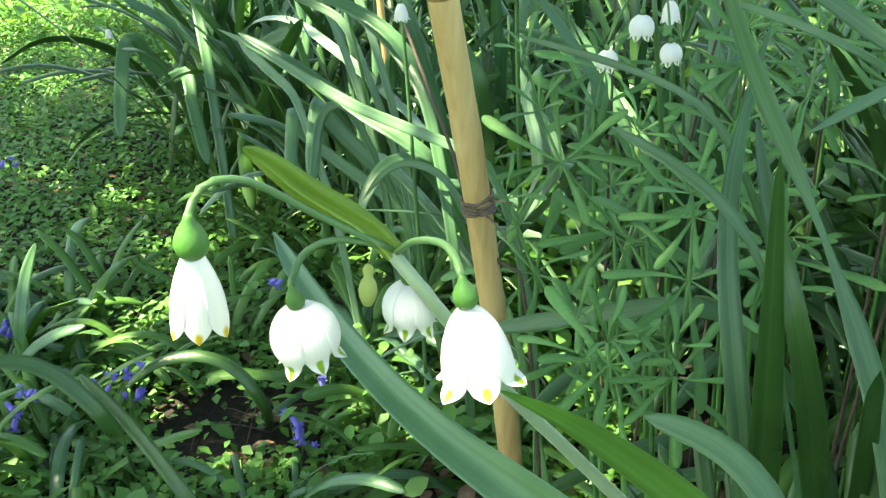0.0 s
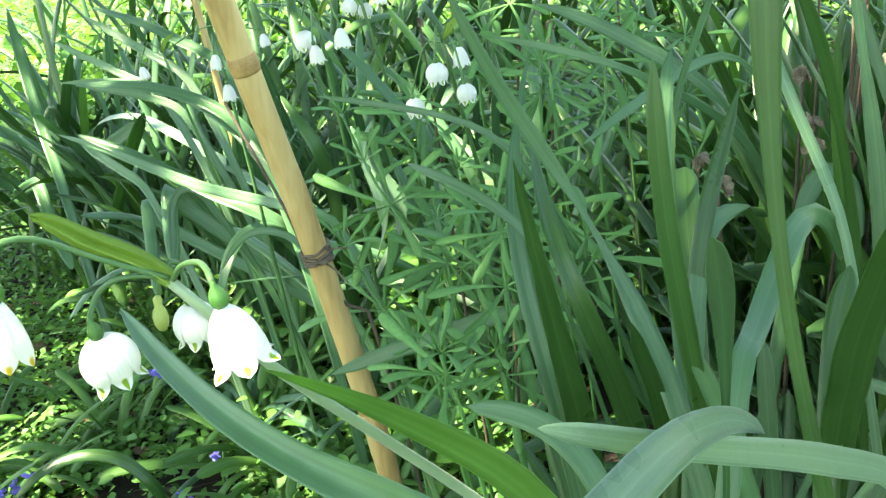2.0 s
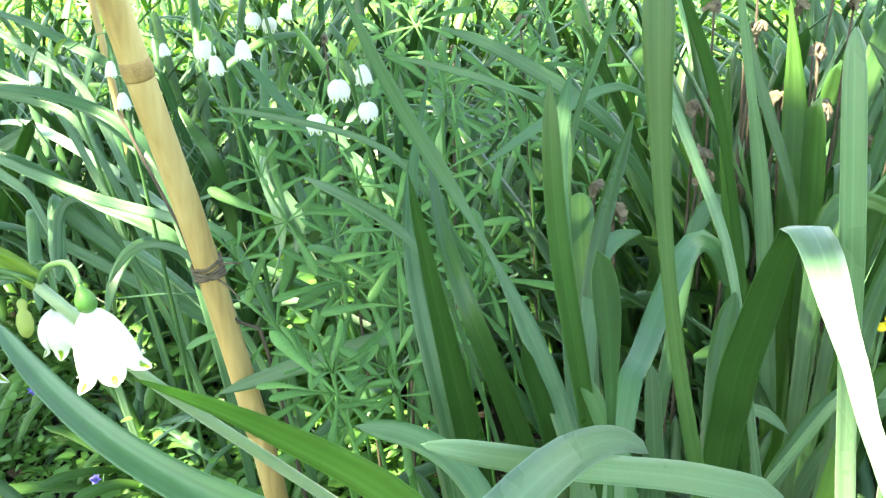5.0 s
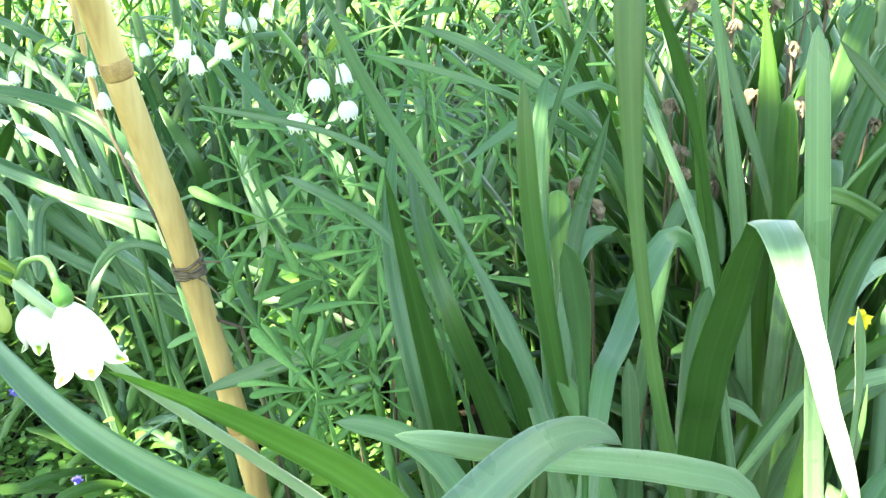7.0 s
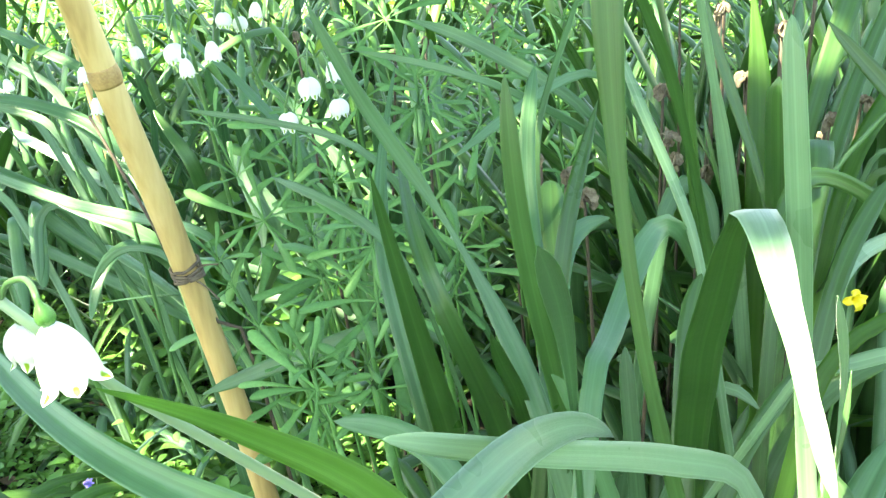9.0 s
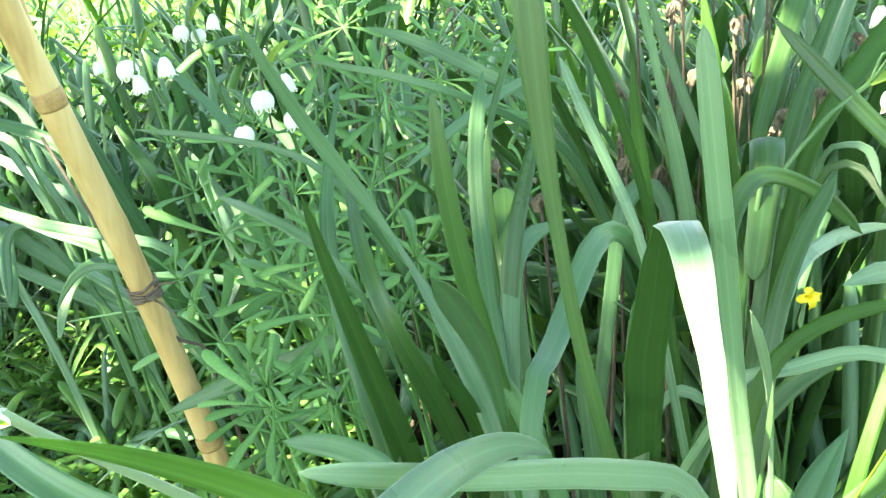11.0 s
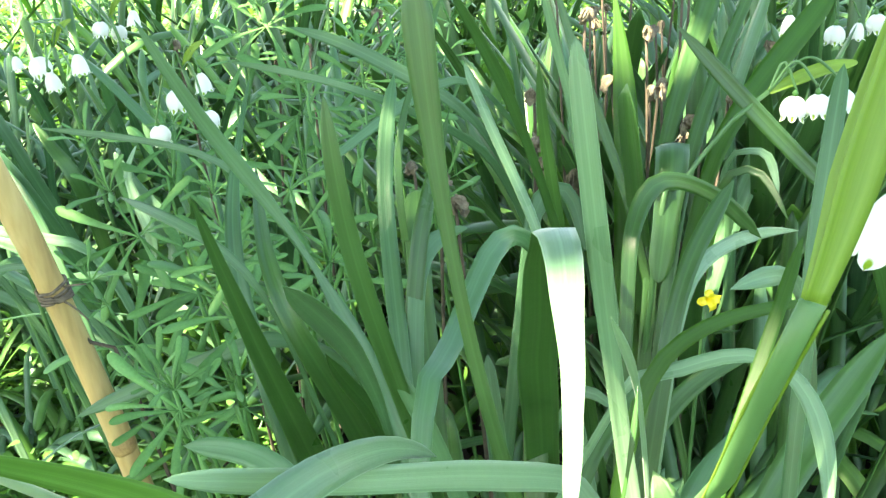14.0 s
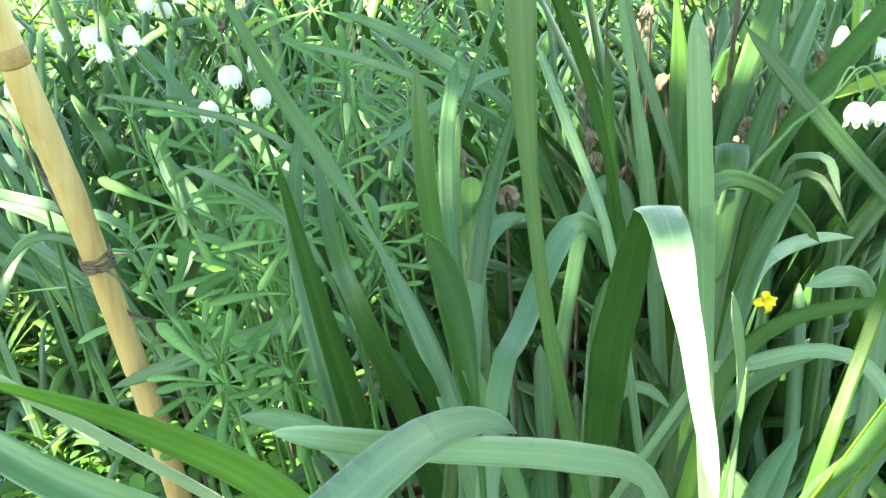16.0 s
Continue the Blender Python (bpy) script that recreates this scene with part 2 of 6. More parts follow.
# ---- shape helpers ----
def mesh(name, verts, faces, mat, uvs=None):
    me = bpy.data.meshes.new(name)
    me.from_pydata([tuple(v) for v in verts], [], faces)
    me.materials.append(mat)
    me.shade_smooth()
    if uvs is not None:
        layer = me.uv_layers.new(name="UVMap")
        loops = np.empty(len(me.loops), np.int32)
        me.loops.foreach_get("vertex_index", loops)
        layer.data.foreach_set("uv", np.asarray(uvs, np.float32)[loops].ravel())
    return me


def part(name, data, parent, label="", m=None):
    ob = new(name, data)
    ob.parent = parent
    if m is not None:
        ob.matrix_basis = m
    if label:
        ob["label"] = label
    return ob


def thing(name, at, label, category, group="", kind=""):
    ob = new(name)
    ob.empty_display_size = 0.05
    ob.location = at
    return tagged(ob, label, category, group, kind)


def spline(points, count, smooth=0.0, ease=1.0):
    """Even steps along a smooth curve through the points; smooth: share of the length over which kinks are eased."""
    p = np.array(points, float)
    p = np.vstack([2 * p[0] - p[1], p, 2 * p[-1] - p[-2]])
    out = []
    for i in range(1, len(p) - 2):
        u = np.linspace(0, 1, 24, endpoint=i == len(p) - 3)[:, None]
        a, b, c, d = p[i - 1 : i + 3]
        out.append(0.5 * (2 * b + (c - a) * u + (2 * a - 5 * b + 4 * c - d) * u**2 + (3 * b - a - 3 * c + d) * u**3))
    out = np.vstack(out)
    run = np.r_[0, np.cumsum(np.linalg.norm(np.diff(out, axis=0), axis=1))]
    if smooth:
        even = np.linspace(0, run[-1], 240)
        out = np.stack([np.interp(even, run, out[:, k]) for k in range(3)], 1)
        n = max(1, int(240 * smooth))
        for _ in range(2):
            pad = np.vstack([2 * out[0] - out[n:0:-1], out, 2 * out[-1] - out[-2 : -n - 2 : -1]])
            c = np.cumsum(np.vstack([np.zeros(3), pad]), axis=0)
            out = (c[2 * n + 1 :] - c[: -2 * n - 1]) / (2 * n + 1)
        run = np.r_[0, np.cumsum(np.linalg.norm(np.diff(out, axis=0), axis=1))]
    at = run[-1] * (1 - (1 - np.linspace(0, 1, count)) ** ease)
    return np.stack([np.interp(at, run, out[:, k]) for k in range(3)], 1), run[-1]


def unit(v):
    return v / (np.linalg.norm(v, axis=-1, keepdims=True) + 1e-12)


def crisp_rim(data, n):
    """Faces that join the upper and the lower skin of a leaf keep a hard edge."""
    for q in data.polygons:
        if min(q.vertices) < n <= max(q.vertices):
            q.use_smooth = False


TOWARD = (0.05, -0.86, 0.5)


def blade(points, width, mat, face=TOWARD, side=None, twist=(0, 0), gutter=0.18, tip=0.16, base=0.7, steps=40, thick=0.0007, wave=0.0, ring=5, grow=0.35, smooth=0.05, keel=0.0, under=None):
    """A strap leaf: grooved ribbon with thickness, rounded tip; face: which way it looks, or side: the way across it.
    width: metres at its broadest, or millimetres at each of the points."""
    c, length = spline(points, steps, smooth, 1.5)
    t = unit(np.gradient(c, axis=0))
    s = 1 - (1 - np.linspace(0, 1, steps)) ** 1.5
    if side is None:
        across = unit(np.cross(t, unit(np.array(face, float))))
    else:
        across = np.tile(np.array(side, float), (steps, 1))
        across = unit(across - t * (across * t).sum(1, keepdims=True))
    for k in range(1, steps):
        if across[k] @ across[k - 1] < -0.2:
            across[k] = -across[k]
    up = unit(np.cross(across, t))
    turn = np.radians(twist[0] + (twist[1] - twist[0]) * s)[:, None]
    across, up = across * np.cos(turn) + up * np.sin(turn), up * np.cos(turn) - across * np.sin(turn)
    shape = np.clip(base + (1 - base) * (s / grow), 0, 1)
    end = np.clip((s - 1 + tip) / tip, 0, 1)
    shape = shape * np.sqrt(np.clip(1 - end**2.2, 0.0016, 1))
    if isinstance(width, tuple):
        run = np.r_[0, np.cumsum(np.linalg.norm(np.diff(np.array(points, float), axis=0), axis=1))]
        shape = np.maximum(np.interp(s, run / run[-1], width) / max(width), 0.02) * np.sqrt(np.clip(1 - end**2.2, 0.0016, 1))
        width = max(width) / 1000
    if wave:
        shape = shape * (1 + wave * np.sin(s * 17 + length * 40))
    verts, uvs, faces = [], [], []
    u = np.linspace(-1, 1, ring)
    for layer, sign in ((0, 1), (1, -1)):
        for k in range(steps):
            w = width / 2 * shape[k]
            body = thick * (0.35 + 0.65 * (1 - u**2)) * min(1, 0.2 + shape[k])
            lift = gutter * w * (u**2 * (1 - keel) + abs(u) * keel)
            verts.append(c[k] + across[k] * (u * w)[:, None] + up[k] * (lift + sign * body * 0.5)[:, None])
            uvs.append(np.stack([(u + 1) / 2, np.full(ring, s[k])], 1))
    verts, uvs = np.vstack(verts), np.vstack(uvs)
    n = steps * ring
    for k in range(steps - 1):
        for j in range(ring - 1):
            a = k * ring + j
            faces.append((a, a + 1, a + ring + 1, a + ring))
            faces.append((n + a, n + a + ring, n + a + ring + 1, n + a + 1))
        for j in (0, ring - 1):
            a = k * ring + j
            q = (a, a + ring, n + a + ring, n + a)
            faces.append(q if j == 0 else q[::-1])
    last = (steps - 1) * ring
    faces.append(tuple(last + j for j in range(ring)) + tuple(n + last + j for j in reversed(range(ring))))
    faces.append(tuple(j for j in reversed(range(ring))) + tuple(n + j for j in range(ring)))
    data = mesh("leaf", verts, faces, mat, uvs)
    crisp_rim(data, n)
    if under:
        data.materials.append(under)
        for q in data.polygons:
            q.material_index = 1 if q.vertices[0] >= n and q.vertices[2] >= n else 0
    return data


def tube(points, radii, mat, steps=20, sides=10, flat=1.0, name="stem", lumps=()):
    """A round or flattened stem through the points; lumps: (where, size, spread) swellings."""
    c, _ = spline(points, steps)
    t = unit(np.gradient(c, axis=0))
    ref = np.array([0.3, 1.0, 0.1]) if abs(t[0][1]) < 0.8 else np.array([1.0, 0, 0.1])
    a = unit(np.cross(t, ref))
    b = np.cross(t, a)
    s = np.linspace(0, 1, steps)
    r = np.interp(s, np.linspace(0, 1, len(radii)), radii)
    for where, size, spread in lumps:
        r = r * (1 + size * np.exp(-(((s - where) / spread) ** 2)))
    ang = np.linspace(0, 2 * np.pi, sides, endpoint=False)
    verts = (c[:, None] + a[:, None] * (r[:, None] * np.cos(ang))[..., None] + b[:, None] * (r[:, None] * np.sin(ang) * flat)[..., None]).reshape(-1, 3)
    uvs = np.stack([np.tile(ang / 6.283, steps), np.repeat(s, sides)], 1)
    faces = [(k * sides + j, k * sides + (j + 1) % sides, (k + 1) * sides + (j + 1) % sides, (k + 1) * sides + j) for k in range(steps - 1) for j in range(sides)]
    faces += [tuple(reversed(range(sides))), tuple((steps - 1) * sides + j for j in range(sides))]
    return mesh(name, verts, faces, mat, uvs)


def lathe(profile, mat, sides=14, name="ovary", squash=1.0):
    """A turned shape from (radius, height) pairs."""
    verts, faces, uvs = [], [], []
    for k, (r, h) in enumerate(profile):
        for j in range(sides):
            q = 2 * math.pi * j / sides
            verts.append((r * math.cos(q), r * math.sin(q) * squash, h))
            uvs.append((j / sides, k / len(profile)))
    for k in range(len(profile) - 1):
        for j in range(sides):
            a, b = k * sides + j, k * sides + (j + 1) % sides
            faces.append((a, b, b + sides, a + sides))
    faces.append(tuple(reversed(range(sides))))
    faces.append(tuple((len(profile) - 1) * sides + j for j in range(sides)))
    return mesh(name, verts, faces, mat, uvs)


def aim(at, along, spin=0.0, size=1.0):
    """The pose that stands a thing's z axis along a direction."""
    q = Vector(along).to_track_quat("Z", "Y")
    return Matrix.Translation(at) @ q.to_matrix().to_4x4() @ Matrix.Rotation(spin, 4, "Z") @ Matrix.Scale(size, 4)


# ---- ground ----
def build_ground():
    rings = np.r_[np.linspace(0, 4.5, 90), np.geomspace(4.7, 300, 24)]
    sides = 128
    verts = [(0.3, 1.2, 0.0)]
    for r in rings[1:]:
        for j in range(sides):
            q = 2 * math.pi * j / sides
            x, y = 0.3 + r * math.cos(q), 1.2 + r * math.sin(q)
            h = 0.0 if r > 8 else 0.022 * noise.noise((x * 2.2, y * 2.2, 0)) + 0.012 * noise.noise((x * 9, y * 9, 3)) + 0.006 * noise.noise((x * 31, y * 31, 7))
            verts.append((x, y, h))
    faces = [(0, 1 + j, 1 + (j + 1) % sides) for j in range(sides)]
    for k in range(len(rings) - 2):
        for j in range(sides):
            a, b = 1 + k * sides + j, 1 + k * sides + (j + 1) % sides
            faces.append((a, a + sides, b + sides, b))
    tagged(new("ground", mesh("ground", verts, faces, GROUND)), "dark crumbly garden soil under the plants", "soil", kind="structure")


build_ground()


def scatter(name, count, place, sizes, mat, label, shape, seed, lift=(0.0, 0.05), tilt=0.7):
    """Many small folded leaves in one mesh. place(rng): x, y."""
    rng = random.Random(seed)
    prof = np.array(shape)
    m = len(prof)
    V, F, U = [], [], []
    for i in range(count):
        x, y = place(rng)
        size = rng.uniform(*sizes)
        yaw, pitch, roll = rng.uniform(0, 6.283), rng.gauss(0.15, tilt * 0.5), rng.gauss(0, tilt * 0.4)
        z = rng.uniform(*lift)
        r = np.array(Euler((roll, -pitch, yaw)).to_matrix())
        mid = np.stack([prof[:, 0], 0 * prof[:, 0], -0.25 * prof[:, 0] ** 2], 1)
        left = np.stack([prof[:, 0], prof[:, 1], -0.25 * prof[:, 0] ** 2 + 0.25 * prof[:, 1]], 1)
        right = left * (1, -1, 1)
        b = 3 * m * i
        V.append((np.vstack([left, mid, right]) * size) @ r.T + (x, y, z))
        U.append(np.vstack([np.stack([0.5 + q * prof[:, 1], prof[:, 0]], 1) for q in (1, 0, -1)]))
        for k in range(m - 1):
            F.append((b + k, b + m + k, b + m + k + 1, b + k + 1))
            F.append((b + m + k, b + 2 * m + k, b + 2 * m + k + 1, b + m + k + 1))
    ob = new(name, mesh(name, np.vstack(V), F, mat, np.vstack(U)))
    return tagged(ob, label, name.split("_")[0] if name != "ground_cover" else "ground cover", kind="stuff")


OVAL = [(0.0, 0.02), (0.18, 0.22), (0.5, 0.34), (0.8, 0.24), (1.0, 0.02)]
ROUND = [(0.0, 0.06), (0.55, 0.36), (1.0, 0.05)]


def bare(x, y):
    """True in the open patches of soil."""
    patch = ((x + 0.27) / 0.12) ** 2 + ((y - 1.03) / 0.10) ** 2 < 1
    patch = patch or ((x - 0.0) / 0.13) ** 2 + ((y - 0.80) / 0.13) ** 2 < 1
    return patch or noise.noise((x * 3.1, y * 3.1, 11)) > 0.55


def lawn(rng):
    while True:
        x, y = rng.uniform(-2.6, 0.35), 0.55 + 4.4 * rng.random() ** 1.35
        if y < 0.72 + 0.25 * noise.noise((x * 2, 3, 1)) or x < -2.1 + 0.6 * noise.noise((3, y * 2, 1)):
            continue
        if x < 0.25 + 0.02 * y and (not bare(x, y) or rng.random() < 0.06):
            return x, y


def behind(rng):
    return rng.uniform(-0.3, 3.6), rng.uniform(0.9, 4.2)


def around(rng):
    """Thins out with distance on every side of the bed."""
    while True:
        q, r = rng.uniform(0, 6.283), 4.6 * math.sqrt(rng.random())
        x, y = 0.2 + r * math.cos(q), 1.0 + r * math.sin(q)
        if (y < 0.85 or x < -1.9 or x > 1.9) and rng.random() < 1.15 - r / 4.6 + 0.4 * noise.noise((x, y, 5)):
            return x, y


def beyond(rng):
    y = rng.uniform(3.2, 11.0)
    return rng.uniform(-0.9 * y, 1.3 * y), y


scatter("ground_cover", 140000, lawn, (0.009, 0.020), COVER_GREEN, "low carpet of small bright green rounded weed leaves on soil", ROUND, 3, (0.0, 0.06), 0.8)
scatter("ground_cover", 9000, behind, (0.012, 0.034), COVER_GREEN, "low tangle of small green weed leaves between the clumps", OVAL, 4, (0.0, 0.12))
scatter("ground_cover", 26000, beyond, (0.03, 0.075), COVER_GREEN, "rough green weeds and grass beyond the bed", ROUND, 6, (0.0, 0.25), 1.2)
scatter("ground_cover", 3600, lambda r: (r.uniform(0.1, 1.1), r.uniform(1.15, 2.4)), (0.025, 0.055), COVER_GREEN, "broad soft weed leaves filling the bed between the clumps", OVAL, 8, (0.04, 0.30), 0.9)
scatter("ground_cover", 30000, around, (0.014, 0.04), COVER_GREEN, "low weeds and grass round the bed", OVAL, 7, (0.0, 0.07), 0.9)
scatter("leaf_litter", 1100, lambda r: (r.uniform(-1.6, 1.6), r.uniform(0.6, 3.0)), (0.015, 0.04), LITTER, "dry brown fallen leaves lying on the soil", OVAL, 5, (0.004, 0.02), 0.5)

scatter("leaf_litter", 220, lambda r: (r.uniform(-0.14, 0.16), r.uniform(0.62, 0.98)), (0.012, 0.035), LITTER, "dry brown fallen leaves on bare soil beside the cane", OVAL, 9, (0.004, 0.02), 0.5)


# ---- strap-leaved clumps ----
def leaf_variants(mat, ratio, seed, count=9, droop=(0.1, 1.0)):
    """Unit-long leaves that rise along z and arch towards x."""
    rng = random.Random(seed)
    out = []
    for i in range(count):
        bend = droop[0] + (droop[1] - droop[0]) * i / (count - 1)
        pts, at, ang = [(0, 0, 0)], np.zeros(3), rng.uniform(0.02, 0.10)
        for k in range(7):
            ang += bend * (0.06 + 0.085 * k) * rng.uniform(0.8, 1.2)
            at = at + np.array([math.sin(ang), rng.uniform(-0.05, 0.05), math.cos(ang)]) / 7
            pts.append(tuple(at))
        tw = rng.uniform(-45, 45)
        out.append(blade(pts, ratio * rng.uniform(0.8, 1.2), mat, side=(0, 1, 0), twist=(tw * 0.3, tw), gutter=0.2, steps=14, thick=0.0016, ring=4, tip=rng.uniform(0.05, 0.15)))
    return out


STRAP_BLUE = leaf_variants(BLUE_GREEN, 0.032, 21, droop=(0.05, 0.7))
STRAP_GREEN = leaf_variants(MID_GREEN, 0.032, 22, droop=(0.05, 0.7))
# paler colour stands in for sun-struck streaks among the clump leaves
STRAP_WAXY_LIT = leaf_variants(WAXY_LIT_GREEN, 0.031, 26, droop=(0.2, 0.9))
STRAP_FRESH = leaf_variants(FRESH_GREEN, 0.045, 23)


def fill(plant, variants, count, length, lean, spread, seed, away=None):
    """Leaves fanned round a plant's base. away: (angle, half width) that the fan keeps to."""
    rng = random.Random(seed)
    for i in range(count):
        yaw = rng.uniform(0, 6.283) if away is None else away[0] + rng.uniform(-away[1], away[1])
        r = spread * math.sqrt(rng.random())
        q = rng.uniform(0, 6.283)
        size = rng.uniform(*length)
        tilt = rng.uniform(*lean)
        m = Matrix.Translation((r * math.cos(q), r * math.sin(q), -0.01)) @ Matrix.Rotation(yaw, 4, "Z") @ Matrix.Rotation(tilt, 4, "Y") @ Matrix.Rotation(rng.uniform(-0.3, 0.3), 4, "Z") @ Matrix.Scale(size, 4)
        part("leaf", rng.choice(variants), plant, m=m)


def own(plant, points, width, mat, **more):
    """One leaf of a plant, through places in the world, from its foot upwards."""
    o = np.array(plant.location)
    return part("leaf", blade([tuple(np.array(p) - o) for p in points], width, mat, **more), plant)


# ---- snowflake flowers ----
def petal_data(kind):
    """One of six petals of a hanging bell, 1 long, that hangs from the origin down -z on the +x side."""
    rows, ring = 22, 11
    verts, uvs, faces = [], [], []
    for k in range(rows):
        s = 1 - (1 - k / (rows - 1)) ** 1.4
        if kind == "round":
            q = radians(14 + 112 * min(1, s / 0.9))
            out = max(0.0, s - 0.88) / 0.12
            r = 0.53 * math.sin(q) + 0.11 * out
            z = -(0.53 * (math.cos(radians(14)) - math.cos(q)) + 0.17 * max(0.0, s - 0.86) / 0.14)
        elif kind == "open":
            q = min(1, s * 1.15) * math.pi / 2
            r = 0.07 + 0.345 * math.sin(q) ** 0.75 + 0.02 * s + 0.13 * max(0, s - 0.86) / 0.14
            z = -(0.35 * (1 - math.cos(q)) + 0.65 * s)
        else:
            r = 0.12 + 0.14 * math.sin(min(1, s * 1.5) * math.pi / 2) + 0.09 * s
            z = -s
        start = 0.68
        half = 0.63 * max(0.0, 1 - max(0.0, (s - start) / (1 - start)) ** 1.7) ** 0.8 + 0.025
        for j in range(ring):
            u = 2 * j / (ring - 1) - 1
            a = u * half
            rr = r * (1 - 0.015 * u * u)
            verts.append((rr * math.cos(a), rr * math.sin(a), z + 0.02 * u * u * s))
            uvs.append((j / (ring - 1), s))
    n = len(verts)
    inner = [(x * 0.955, y * 0.955, z * 0.995) for x, y, z in verts]
    for k in range(rows - 1):
        for j in range(ring - 1):
            a = k * ring + j
            faces.append((a, a + ring, a + ring + 1, a + 1))
            faces.append((n + a, n + a + 1, n + a + ring + 1, n + a + ring))
    edge = [j for j in range(ring)] + [k * ring + ring - 1 for k in range(1, rows)] + [(rows - 1) * ring + j for j in range(ring - 2, -1, -1)] + [k * ring for k in range(rows - 2, 0, -1)]
    for a, b in zip(edge, edge[1:] + edge[:1]):
        faces.append((a, b, n + b, n + a))
    return mesh("petal", verts + inner, faces, PETAL_YELLOW if kind == "long" else PETAL_GREEN, uvs + uvs)


PETALS = {kind: petal_data(kind) for kind in ("round", "open", "long")}
OVARY = lathe([(0.05, 0.62), (0.075, 0.55), (0.10, 0.48), (0.17, 0.38), (0.22, 0.26), (0.235, 0.15), (0.21, 0.05), (0.15, -0.02), (0.05, -0.05)][::-1], OVARY_GREEN)


def hang_flower(plant, at, down, length, kind, stalk, spin=0.0, wide=1.0, ovary=1.0):
    """A bell whose petals start at 'at' and hang along 'down'; stalk: places of its thin stem from the umbel to the ovary."""
    o = np.array(plant.location)
    local = tuple(np.array(at) - o)
    up = tuple(-np.array(down, float))
    flower = part("flower", OVARY, plant, "green ovary with six white petals", aim(local, up, spin, length * ovary))
    for k in range(6):
        outer = 1.0 if k % 2 else 0.97
        m = Matrix.Rotation(k * math.pi / 3, 4, "Z") @ Matrix.Diagonal((wide * outer / ovary, wide * outer / ovary, (1.0 if k % 2 else 0.97) / ovary, 1))
        part("petal", PETALS[kind], flower, "white petal with a green tip" if kind != "long" else "white petal with a yellow tip", m)
    if stalk:
        end = np.array(at) + np.array(unit(np.array(up))) * length * ovary * 0.58
        pts = [tuple(np.array(p) - o) for p in [*stalk, tuple(end)]]
        part("pedicel", tube(pts, [0.0009, 0.0009, 0.0010], STALK_GREEN, 16, 8), plant, "thin arched green flower stalk")
    return flower


